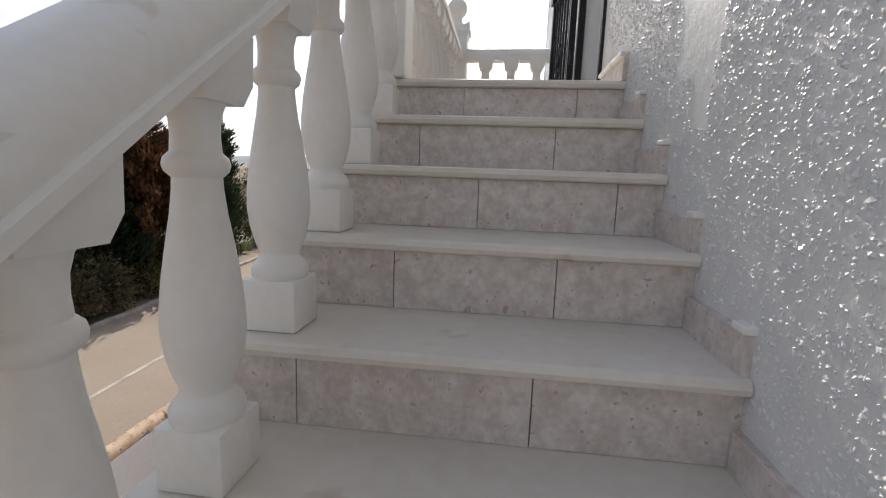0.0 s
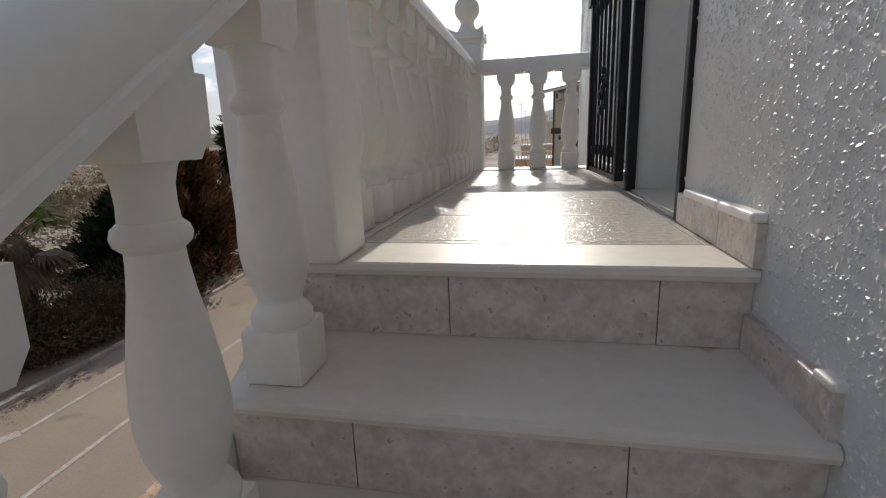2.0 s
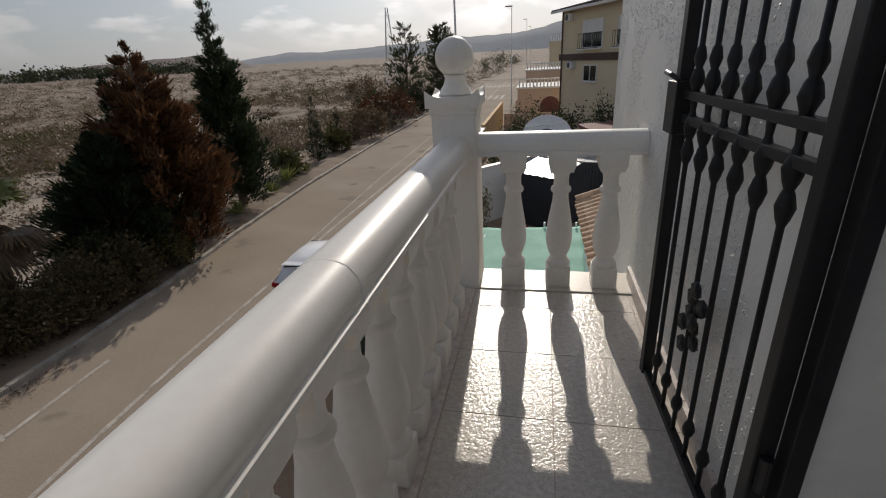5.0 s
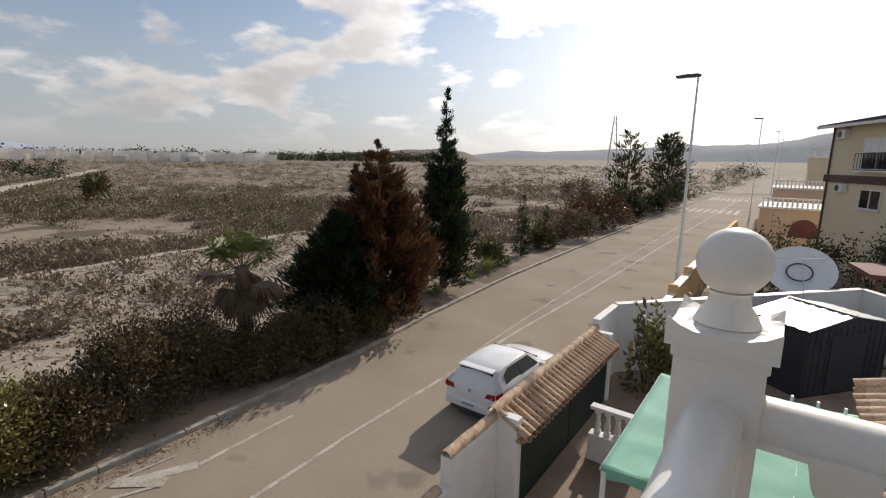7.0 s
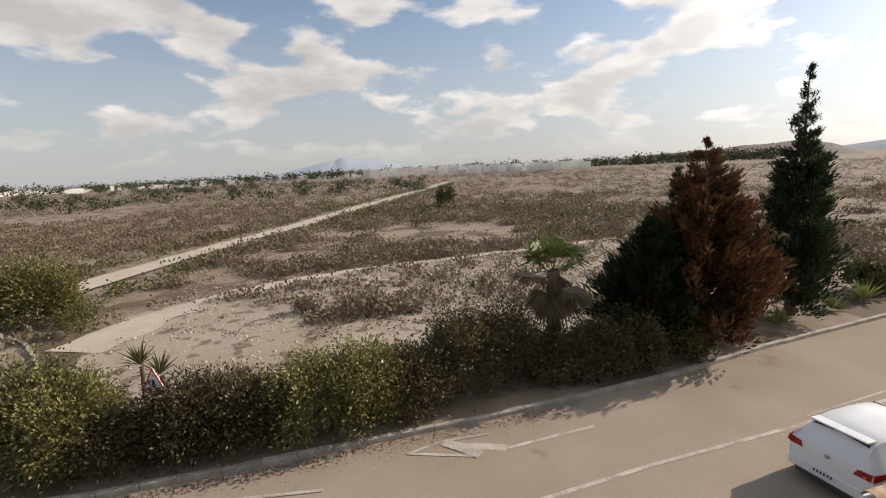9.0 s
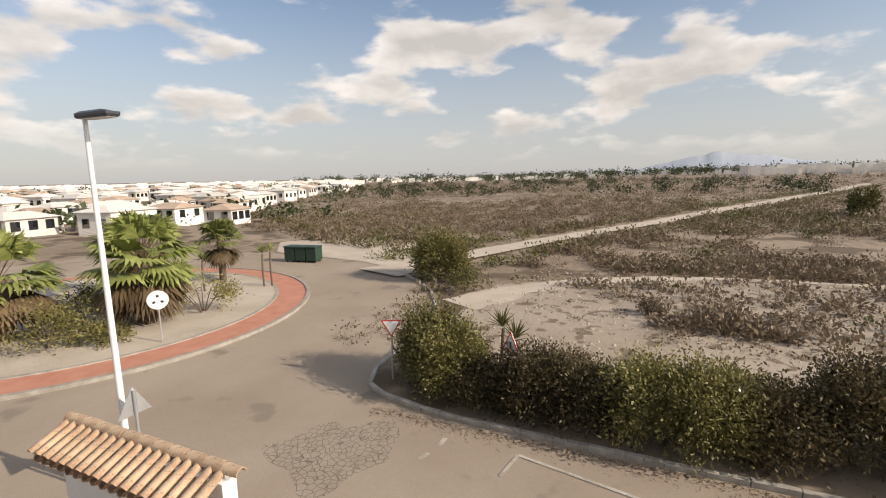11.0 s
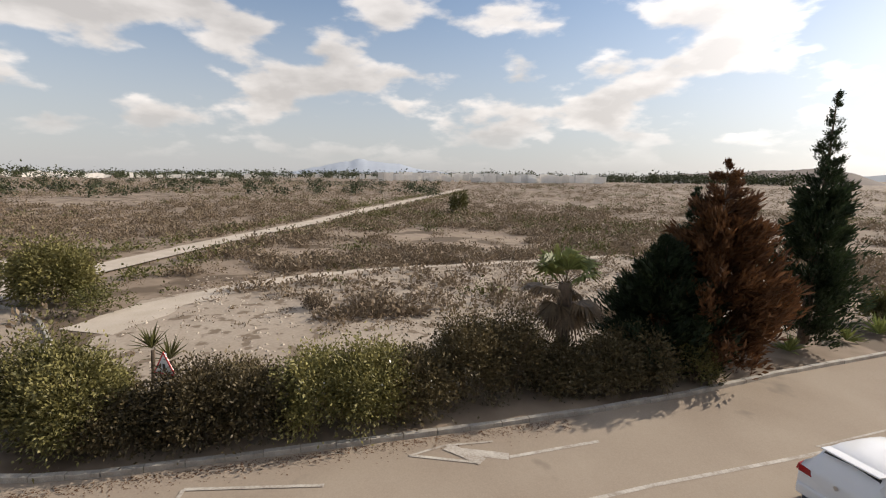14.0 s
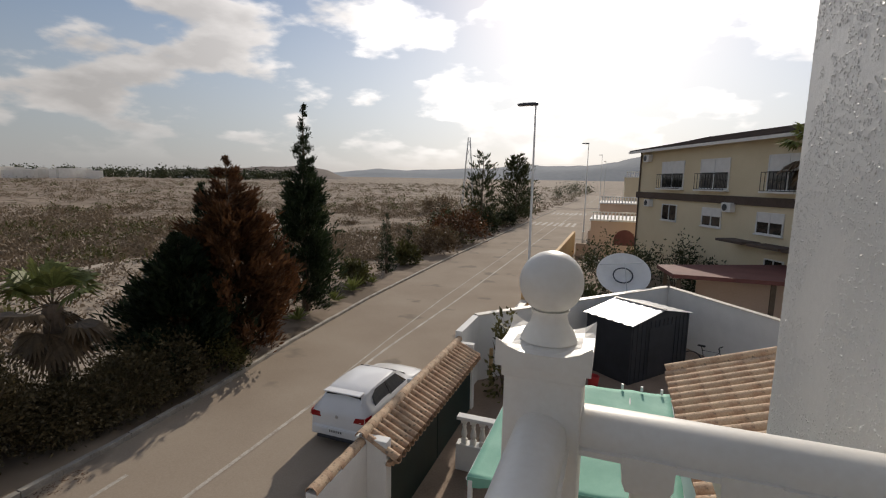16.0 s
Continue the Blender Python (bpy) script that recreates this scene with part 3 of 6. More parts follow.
tagged(part("wall_house_back", boxed(0.3, 7.0, -4.2, -3.9, ZR, 3.4), M["stucco"]), "stucco back wall of the house", "wall", kind="structure")
tagged(part("wall_house_side", boxed(7.0, 7.3, -4.2, WALL_END, ZR, 3.4), M["stucco"]), "stucco far wall of the house", "wall", kind="structure")
tagged(part("roof_house", boxed(-0.1, 7.4, -4.3, WALL_END + 0.1, 3.4, 3.6), M["plaster"]), "flat white roof of the house", "roof", kind="structure")
# door recess: reveals, sill and a closed door set back
door = thing("door_1", 0.46, 0.0, 0.0, label="white door set back in a deep plastered recess", category="door", kind="structure")
part("door_leaf", boxed(0.0, 0.05, DOOR0, DOOR1, 0.02, DOOR_TOP, 0.004), M["white_metal"], door)
part("door_reveal", boxed(-0.16, 0.0, DOOR1, DOOR1 + 0.2, 0.0, DOOR_TOP), M["plaster"], door)
part("door_reveal", boxed(-0.16, 0.0, DOOR0 - 0.2, DOOR0, 0.0, DOOR_TOP), M["plaster"], door)
part("door_sill", boxed(-0.45, 0.0, DOOR0 + 0.002, DOOR1 - 0.002, -0.01, 0.006), M["marble"], door)
part("frame_post", boxed(-0.475, -0.435, DOOR0 - 0.02, DOOR0 + 0.02, 0.0, 2.12, 0.004), M["iron"], door, "black iron frame post")
part("frame_post", boxed(-0.475, -0.435, DOOR1 - 0.03, DOOR1 + 0.015, 0.0, 2.12, 0.004), M["iron"], door, "black iron frame post")

# stairs: treads with a rounded nosing, riser tiles, side skirting
NOSES = [(y, -R * k) for k, y in enumerate((0.0, -0.29, -0.557, -0.82, -1.08, -1.335, -1.56, -1.63))] + [(-1.63 - G * k, -(7 + k) * R) for k in range(1, 7)]
XL = -0.955
stairs = thing("stairs", label="outdoor stairs with cream marble treads and mottled stone risers", category="stairs", kind="structure")


def tread(y, z, depth, x0, x1):
    bm = bmesh.new()
    prof = [(depth, -0.03), (-0.016, -0.03), (-0.024, -0.026), (-0.028, -0.015), (-0.024, -0.004), (-0.016, 0.0), (depth, 0.0)]
    rows = [[bm.verts.new((x, y + a, z + b)) for a, b in prof] for x in (x0, x1)]
    k = len(prof)
    for i in range(k):
        bm.faces.new((rows[0][i], rows[0][(i + 1) % k], rows[1][(i + 1) % k], rows[1][i]))
    bm.faces.new(rows[0][::-1])
    bm.faces.new(rows[1])
    return part("tread", bm, M["marble"], stairs)


for k, (y, z) in enumerate(NOSES):
    depth = (NOSES[k - 1][0] - y) if k else 0.2
    tread(y + 0.026, z, depth + 0.004 if k else 0.174, XL - 0.02, -0.002)
    low = NOSES[k + 1][1] if k + 1 < len(NOSES) else z - R
    joints = [[-0.17, -0.60], [-0.27, -0.72], [-0.12, -0.50], [-0.30, -0.68], [-0.36, -0.81]][k % 5]
    cuts = [0.0] + joints + [XL]
    for a, b in zip(cuts, cuts[1:]):
        part("riser_tile", boxed(b + 0.0012, a - 0.0012, y + 0.024, y + 0.036, low + 0.001, z - 0.031), M["riser"], stairs)
    tagged(part("riser_core", boxed(XL, -0.001, y + 0.036, y + 0.6, low - 0.6, z - 0.034), M["grout"], stairs), kind="stuff")
    if k:
        part("skirting_tile", boxed(-0.016, 0.004, y + 0.018, y + depth + 0.02, z - 0.004, z + 0.075, 0.002), M["riser"], stairs)
        part("skirting_top", boxed(-0.022, 0.004, y + 0.012, y + 0.06, z + 0.0755, z + 0.09, 0.004), M["paint"], stairs, "blob of white paint on the skirting")
landing_z = NOSES[-1][1]
tagged(part("stairs_base", boxed(XL, -0.001, -4.6, NOSES[-1][0] + 0.03, ZR, landing_z - 0.035), M["plaster"]), "white masonry base under the stairs", "stairs", kind="structure")
tagged(part("stairs_flank", boxed(XL - 0.05, XL - 0.002, -4.6, 0.0, ZR, -2.25), M["plaster"]), "white flank of the stairs", "wall", kind="structure")
bm = bmesh.new()
vs = [bm.verts.new(p) for p in ((XL - 0.05, 0.05, -0.035), (XL - 0.05, -3.2, -2.3), (XL - 0.05, -3.7, -2.9), (XL - 0.05, 0.05, -2.9))]
vs2 = [bm.verts.new((XL - 0.002, v.co.y, v.co.z)) for v in vs]
bm.faces.new(vs)
bm.faces.new(vs2[::-1])
for i in range(4):
    bm.faces.new((vs[i], vs[(i + 1) % 4], vs2[(i + 1) % 4], vs2[i]))
tagged(part("stairs_string", bm, M["plaster"]), "sloping white side of the stairs", "wall", kind="structure")

# terrace slab with floor tiles
tagged(part("terrace_slab", boxed(-1.18, -0.001, 0.19, 3.16, -0.30, -0.008), M["plaster"]), "white concrete terrace slab", "floor", kind="structure")
tagged(part("terrace_wall", boxed(-1.10, -0.9, 0.3, 3.12, ZR, -0.30), M["plaster"]), "white wall under the terrace", "wall", kind="structure")
floor = thing("floor", label="terrace floor of glossy mottled beige stone tiles", category="floor", kind="structure")
part("floor_bed", boxed(-0.885, -0.001, 0.2, 2.9, -0.008, -0.002), M["grout"], floor)
rows_y = [0.205, 0.238] + [0.238 + 0.412 * i for i in range(1, 7)] + [2.9]
for y0, y1 in zip(rows_y, rows_y[1:]):
    for x0, x1 in ((-0.865, -0.452), (-0.452, -0.040), (-0.040, -0.018)):
        part("floor_tile", boxed(x0 + 0.002, x1 - 0.002, y0 + 0.002, y1 - 0.002, -0.006, 0.0), M["floor_tile"], floor)
part("edge_strip", boxed(-1.16, -0.868, 0.17, 2.9, -0.03, 0.004, 0.003), M["riser"], floor, "stone strip under the balusters")
part("threshold", boxed(-0.93, -0.002, 2.903, 3.17, -0.03, 0.008, 0.004), M["marble"], floor, "cream marble edge slab")
for a, b in ((0.19, DOOR0 - 0.02), (DOOR1 + 0.02, 1.95), (1.954, 2.55), (2.554, 3.1)):
    part("skirting_tile", boxed(-0.018, 0.003, a, b, 0.0, 0.085, 0.002), M["riser"], floor)
part("skirting_tile", boxed(-0.018, 0.003, 0.0, 0.188, 0.0, 0.085, 0.002), M["riser"], floor)
for a, b in ((0.0, 0.17), (0.18, 0.42)):
    part("skirting_top", boxed(-0.03, 0.003, a, b, 0.085, 0.105, 0.006), M["paint"], floor, "thick white paint on the skirting")


# balustrade
def baluster_bm(height=0.80):
    h = height
    bm = bmesh.new()
    box(bm, -0.066, 0.066, -0.066, 0.066, 0.0, 0.118, 0.008)
    prof = [(0.062, 0.112), (0.066, 0.125), (0.066, 0.14), (0.058, 0.152), (0.047, 0.165), (0.046, 0.175), (0.056, 0.20), (0.066, 0.235), (0.071, 0.275), (0.070, 0.315), (0.064, 0.37), (0.055, 0.425), (0.046, 0.475), (0.041, 0.515), (0.040, 0.535), (0.051, 0.545), (0.054, 0.556), (0.051, 0.567), (0.041, 0.576), (0.039, 0.60), (0.040, 0.625), (0.046, 0.648), (0.056, 0.665), (0.060, 0.672)]
    lathe(prof, 20, bm)
    # square head, flaring to the rail
    a, b, c = [], [], []
    for s, z, store in ((0.056, 0.655, a), (0.068, 0.69, b), (0.070, h + 0.02, c)):
        store += [bm.verts.new((x * s, y * s, z)) for x, y in ((-1, -1), (1, -1), (1, 1), (-1, 1))]
    for p, q in ((a, b), (b, c)):
        for i in range(4):
            bm.faces.new((p[i], p[(i + 1) % 4], q[(i + 1) % 4], q[i]))
    bm.faces.new(a[::-1])
    bm.faces.new(c)
    return bm


RAIL = [(-0.085, 0.0), (-0.085, 0.018), (-0.075, 0.022), (-0.078, 0.045), (-0.072, 0.078), (-0.052, 0.102), (-0.025, 0.113), (0.0, 0.116), (0.025, 0.113), (0.052, 0.102), (0.072, 0.078), (0.078, 0.045), (0.075, 0.022), (0.085, 0.018), (0.085, 0.0)]
BX = -0.962
HR = 0.752
balustrade = thing("balustrade", label="white-painted cast stone balustrade round the terrace", category="balustrade")
base_bm = baluster_bm(0.75)
first = part("baluster", base_bm, M["paint"], balustrade, smooth=True, angle=40)
first.matrix_basis = pose(BX, 2.62, 0.004)
side_rows = [2.62 - 0.2075 * i for i in range(1, 12)]
for i, y in enumerate(side_rows):
    ob = first.copy()
    scene.collection.objects.link(ob)
    ob.parent = balustrade
    ob.matrix_basis = pose(BX + 0.003 * math.sin(i * 2.1), y, 0.004, 0.3 * math.sin(i), 0.3 * math.cos(2 * i), 90 * i + 1.5 * math.sin(i * 3))
for i, x in enumerate((-0.66, -0.41, -0.16)):
    ob = first.copy()
    scene.collection.objects.link(ob)
    ob.parent = balustrade
    ob.matrix_basis = pose(x, 3.01, 0.008, 0, 0, 90 * i + 1.0)
bm = bmesh.new()
sweep(bm, RAIL, [(BX, 0.1, HR), (BX, 1.33, HR), (BX, 1.34, HR + 0.001), (BX, 2.94, HR)])
part("handrail", bm, M["paint"], balustrade, smooth=True, angle=35)
bm = bmesh.new()
sweep(bm, RAIL, [(-0.86, 3.03, HR), (-0.002, 3.03, HR)])
part("handrail", bm, M["paint"], balustrade, smooth=True, angle=35)
for yy in (1.335,):
    bm = bmesh.new()
    sweep(bm, [(a * 1.02, b * 1.012) for a, b in RAIL], [(BX, yy - 0.004, HR - 0.001), (BX, yy + 0.004, HR - 0.001)])
    part("rail_joint", bm, M["plaster"], balustrade, smooth=True, angle=35)


def corner_post(x, y, top, ball):
    post = part("post", boxed(x - 0.115, x + 0.115, y - 0.115, y + 0.115, 0.0, top, 0.008), M["paint"], balustrade)
    bm = bmesh.new()
    box(bm, x - 0.122, x + 0.122, y - 0.122, y + 0.122, top - 0.05, top, 0.006)
    # cap with raised corners
    n = 8
    g = {}
    for i in range(n + 1):
        for j in range(n + 1):
            u, v = i / n * 2 - 1, j / n * 2 - 1
            h = 0.035 + 0.04 * (abs(u) ** 3 * abs(v) ** 3) + 0.028 * max(0.0, 1 - (u * u + v * v) * 2.2)
            g[i, j] = bm.verts.new((x + u * 0.138, y + v * 0.138, top + h))
    low = [bm.verts.new((x + u * 0.138, y + v * 0.138, top - 0.012)) for u, v in ((-1, -1), (1, -1), (1, 1), (-1, 1))]
    for i in range(n):
        for j in range(n):
            bm.faces.new((g[i, j], g[i + 1, j], g[i + 1, j + 1], g[i, j + 1]))
    bm.faces.new(low[::-1])
    edge = [[g[i, 0] for i in range(n + 1)], [g[n, j] for j in range(n + 1)], [g[n - i, n] for i in range(n + 1)], [g[0, n - j] for j in range(n + 1)]]
    for k, e in enumerate(edge):
        bm.faces.new([low[(k + 1) % 4], low[k]] + e)
    part("cap", bm, M["paint"], post)
    if ball:
        bm = lathe([(0.088, top + 0.045), (0.075, top + 0.075), (0.060, top + 0.095), (0.052, top + 0.125), (0.060, top + 0.14)], 28, None, x, y)
        part("neck", bm, M["paint"], post, smooth=True, angle=50)
        bm = bmesh.new()
        bmesh.ops.create_uvsphere(bm, u_segments=36, v_segments=20, radius=0.098, matrix=Matrix.Translation((x, y, top + 0.225)))
        part("ball", bm, M["paint"], post, smooth=True)
    return post


corner_post(-0.965, 3.045, 1.02, True)
# pier at the head of the stairs
part("pier", boxed(-1.07, -0.832, -0.02, 0.155, 0.0, 1.10, 0.01), M["paint"], balustrade)
# stair balustrade: one baluster on each tread and a sloping rail
stair_rail = thing("stair_balustrade", label="white-painted stone balusters and sloping rail of the stairs", category="balustrade")
SB = -0.88
UNDER = lambda y: 0.655 + 0.70 * y  # underside of the sloping rail
for k in range(1, 7):
    y, z = NOSES[k]
    yc = y + 0.11 if k < 6 else -1.49
    z = z if k < 6 else -R * k
    ob = first.copy()
    scene.collection.objects.link(ob)
    ob.parent = stair_rail
    ob.matrix_basis = pose(SB, yc, z, 0, 0, 90 * k + 1.2 * math.sin(k)) @ Matrix.Diagonal((0.86, 0.86, 0.895, 1))
    bm = bmesh.new()
    vs = []
    for dx in (-0.052, 0.052):
        vs.append([bm.verts.new((SB + dx, yc + dy, zz)) for dy, zz in ((-0.052, z + 0.655), (0.052, z + 0.655), (0.052, max(UNDER(yc + 0.052) + 0.015, z + 0.66)), (-0.052, max(UNDER(yc - 0.052) + 0.015, z + 0.658)))])
    bm.faces.new(vs[0])
    bm.faces.new(vs[1][::-1])
    for i in range(4):
        bm.faces.new((vs[0][i], vs[0][(i + 1) % 4], vs[1][(i + 1) % 4], vs[1][i]))
    part("baluster_head", bm, M["paint"], stair_rail)
bm = bmesh.new()
sweep(bm, [(a * 0.95, b * 1.1) for a, b in RAIL], [(SB - 0.01, 0.0, UNDER(0.0)), (SB - 0.01, -2.2, UNDER(-2.2))])
part("handrail", bm, M["paint"], stair_rail, smooth=True, angle=35)


# open iron grille, folded back towards the wall
def build_grille():
    root = thing("iron_grille_door", -0.045, 1.375, 0.0, 3.0, "black wrought-iron grille door standing open against the wall", "grille door")
    W, H0, H1 = 0.80, 0.04, 2.08
    for y in (0.0, W):
        part("stile", boxed(-0.02, 0.02, y - 0.02, y + 0.02, H0, H1, 0.003), M["iron"], root)
    for z in (H0, 1.02, 1.09, H1):
        part("crossbar", boxed(-0.012, 0.012, 0.02, W - 0.02, z, z + 0.025, 0.002), M["iron"], root)
    n = 6
    for i in range(1, n + 1):
        y = W * i / (n + 1)
        bm = bmesh.new()
        prof = [(0.008, H0), (0.008, 0.14), (0.014, 0.15), (0.019, 0.17), (0.014, 0.19), (0.008, 0.20), (0.008, 0.90), (0.014, 0.915), (0.020, 0.94), (0.014, 0.965), (0.010, 0.975), (0.016, 0.99), (0.022, 1.015), (0.013, 1.04), (0.008, 1.06), (0.013, 1.12), (0.022, 1.145), (0.016, 1.17), (0.010, 1.18), (0.018, 1.205), (0.013, 1.23), (0.008, 1.24), (0.008, H1)]
        lathe(prof, 8, bm, 0.0, y)
        part("bar", bm, M["iron"], root, smooth=True, angle=50)
    # cast flower plates
    for z, y in ((0.50, W * 0.57),):
        bm = bmesh.new()
        for k in range(11):
            a = k * 2.4
            r = 0.02 + 0.0075 * k
            bmesh.ops.create_icosphere(bm, subdivisions=1, radius=0.032, matrix=Matrix.Translation((0.012 * math.sin(k), y + 0.62 * r * math.cos(a), z + 1.35 * r * math.sin(a))) @ Matrix.Diagonal((0.45, 1, 1, 1)))
        part("rosette", bm, M["iron"], root)
    bm = boxed(-0.035, 0.025, -0.05 + W, 0.045 + W, 0.98, 1.14, 0.004)
    part("lock_case", bm, M["iron"], root)
    bm = tube(bmesh.new(), [(-0.03, W - 0.03, 1.15), (-0.07, W - 0.05, 1.17), (-0.075, W - 0.12, 1.165), (-0.06, W - 0.15, 1.15)], 0.007)
    part("handle", bm, M["iron"], root)
    for z in (0.35, 1.75):
        bm = lathe([(0.014, z), (0.014, z + 0.09)], 10, None, 0.0, -0.03)
        part("hinge", bm, M["iron"], root)
    return root


build_grille()

# ---- street side: boundary wall, gate, yard ----
YARD = -5.2
flat_sheet("yard_floor", [(-4.9, -9.0), (-0.9, -9.0), (-0.9, 3.9), (7.0, 3.9), (9.0, 15.0), (1.8, 24.4), (-4.9, 16.4)], YARD, M["yard"], "red-brown paved yard floor", "floor")


def tile_mesh(length, r0, r1, name="roof_tile", seg=8, thick=0.014):
    """A tapered half-round clay tile lying along +y, crown up."""
    bm = bmesh.new()
    rows = []
    for y, r in ((0.0, r0), (length, r1)):
        o = [bm.verts.new((r * math.cos(math.pi * i / seg), y, r * math.sin(math.pi * i / seg))) for i in range(seg + 1)]
        q = [bm.verts.new(((r - thick) * math.cos(math.pi * i / seg), y, (r - thick) * math.sin(math.pi * i / seg))) for i in range(seg + 1)]
        rows.append((o, q))
    (a, b), (c, d) = rows
    for i in range(seg):
        bm.faces.new((a[i], a[i + 1], c[i + 1], c[i]))
        bm.faces.new((b[i + 1], b[i], d[i], d[i + 1]))
        bm.faces.new((a[i + 1], a[i], b[i], b[i + 1]))
        bm.faces.new((c[i], c[i + 1], d[i + 1], d[i]))
    for s in (0, seg):
        bm.faces.new((a[s], c[s], d[s], b[s]))
    bmesh.ops.recalc_face_normals(bm, faces=bm.faces)
    me = bpy.data.meshes.new(name)
    bm.to_mesh(me)
    bm.free()
    me.materials.append(M["terracotta"])
    me.polygons.foreach_set("use_smooth", [True] * len(me.polygons))
    me.set_sharp_from_angle(angle=radians(45))
    return me


TILE = tile_mesh(0.42, 0.088, 0.072)
TILE_BIG = tile_mesh(0.46, 0.115, 0.10)
TILE_LONG = tile_mesh(0.78, 0.092, 0.074)


def lay(me, m, parent):
    ob = new("roof_tile", me)
    ob.parent = parent
    ob.matrix_basis = m
    return ob


GX = -4.95
street_wall = thing("boundary_wall", label="white rendered street wall with clay tile coping", category="wall", kind="structure")
part("wall_panel", boxed(GX - 0.11, GX + 0.11, -4.0, 7.2, YARD - 0.4, -3.85, 0.01), M["plaster"], street_wall)
part("wall_panel", boxed(GX - 0.11, GX + 0.11, 7.2, 8.75, YARD - 0.4, -3.32, 0.01), M["plaster"], street_wall)
part("wall_panel", boxed(GX - 0.11, GX + 0.11, 14.55, 16.4, YARD - 0.4, -2.9, 0.01), M["plaster"], street_wall)
for y0, y1, z in ((-3.9, 7.1, -3.85), (7.2, 8.72, -3.32)):
    n = int((y1 - y0) / 0.36)
    for i in range(n):
        lay(TILE_BIG, pose(GX, y0 + i * 0.36, z + 0.004 + 0.006 * (i % 2), 2.5, 0, 1.5 * math.sin(i * 2)), street_wall)
# gate with its little tiled roof
gate = thing("street_gate", label="dark green sheet gate under a small clay-tiled roof", category="gate")
part("gate_leaf", boxed(GX + 0.42, GX + 0.47, 8.87, 11.55, YARD + 0.02, -3.42, 0.004), M["gate_green"], gate)
part("gate_leaf", boxed(GX + 0.42, GX + 0.47, 11.59, 14.3, YARD + 0.02, -3.42, 0.004), M["gate_green"], gate)
for y in (8.75, 14.35):
    part("gate_post", boxed(GX - 0.14, GX + 0.52, y, y + 0.2, YARD - 0.4, -3.2, 0.01), M["plaster"], gate)
part("roof_beam", boxed(GX + 0.48, GX + 0.598, 8.75, 14.55, -3.66, -3.58, 0.006), M["terracotta"], gate, "terracotta-coloured eaves board")
for i in range(51):
    y = 8.8 + i * 0.113
    bm = boxed(GX + 0.60, GX + 0.64, y, y + 0.05, -3.66, -3.57)
    part("eaves_tooth", bm, M["terracotta"], gate)
for i in range(28):
    y = 8.8 + i * 0.203
    lay(TILE_LONG, pose(GX + 0.72, y, -3.50 + 0.006 * (i % 3), 26, 0, 90 + 1.2 * math.sin(i * 2.2)), gate)
    lay(TILE_LONG, pose(GX + 0.70, y + 0.1, -3.54, 26, 180, 90), gate)
for i in range(16):
    lay(TILE_BIG, pose(GX + 0.02, 8.67 + i * 0.36, -3.16 + 0.006 * (i % 2), 2, 0, 1.2 * math.sin(i * 1.7)), gate)

# far garden walls
garden_wall = thing("garden_wall", label="white rendered garden wall with a slim coping", category="wall", kind="structure")


def wall_run(parent, a, b, z0, z1, thick, mat, name="wall_panel", cop=None):
    a, b = Vector((*a, 0)), Vector((*b, 0))
    d = b - a
    m = Matrix.Translation(a) @ Matrix.Rotation(math.atan2(d.y, d.x), 4, "Z")
    bm = box(bmesh.new(), 0, d.length, -thick / 2, thick / 2, z0, z1, 0.008, m)
    part(name, bm, mat, parent)
    if cop:
        bm = box(bmesh.new(), 0, d.length, -thick / 2 - 0.03, thick / 2 + 0.03, z1 + 0.003, z1 + 0.05, 0.006, m)
        part("coping", bm, cop, parent)


wall_run(garden_wall, (-4.95, 16.42), (1.65, 24.1), YARD - 0.4, -2.92, 0.2, M["plaster"], cop=M["marble"])
wall_run(garden_wall, (1.65, 24.1), (9.2, 13.6), YARD - 0.4, -2.92, 0.2, M["plaster"], cop=M["marble"])
# low balustraded parapet in the yard
parapet = thing("yard_parapet", label="short white balustrade in the yard", category="balustrade")
for i in range(4):
    ob = first.copy()
    scene.collection.objects.link(ob)
    ob.parent = parapet
    ob.matrix_basis = pose(-3.78 + 0.22 * i, 11.5, -4.55, 0, 0, 0) @ Matrix.Diagonal((1, 1, 0.75, 1))
part("parapet_rail", boxed(-3.95, -2.9, 11.39, 11.61, -3.96, -3.88, 0.01), M["plaster"], parapet)
part("parapet_base", boxed(-3.95, -2.9, 11.37, 11.63, YARD, -4.55, 0.01), M["plaster"], parapet)

# green shade canopy
canopy = thing("shade_canopy", label="green shade-net canopy on a light frame over the yard", category="canopy")
NX0, NX1, NY0, NY1, NZ = -2.68, 0.42, 8.05, 12.1, -2.98
nn = 26
v, f = [], []
for j in range(nn + 1):
    for i in range(nn + 1):
        u, w = i / nn, j / nn
        sag = -0.035 * math.sin(math.pi * ((u * 4) % 1)) - 0.02 * math.sin(math.pi * ((w * 4) % 1)) + 0.012 * noise.noise(Vector((u * 9, w * 9, 0)))
        v.append((NX0 + (NX1 - NX0) * u - 0.25 * w * (1 - u) * 0 + 0.2 * w * u, NY0 + (NY1 - NY0) * w + 0.35 * u, NZ + sag))
for j in range(nn):
    for i in range(nn):
        a = j * (nn + 1) + i
        f.append((a, a + 1, a + nn + 2, a + nn + 1))
net = obj("shade_net", v, f, M["net"], canopy, True)
net.modifiers.new("thick", "SOLIDIFY").thickness = 0.006
v2 = [(NX0 + (NX1 - NX0) * u + 0.0, NY0 + 0.35 * u, NZ - d - 0.02 * math.sin(u * 40) * (d > 0)) for d in (0.0, 0.16) for u in [i / 30 for i in range(31)]]
f2 = [(i, i + 1, 32 + i, 31 + i) for i in range(30)]
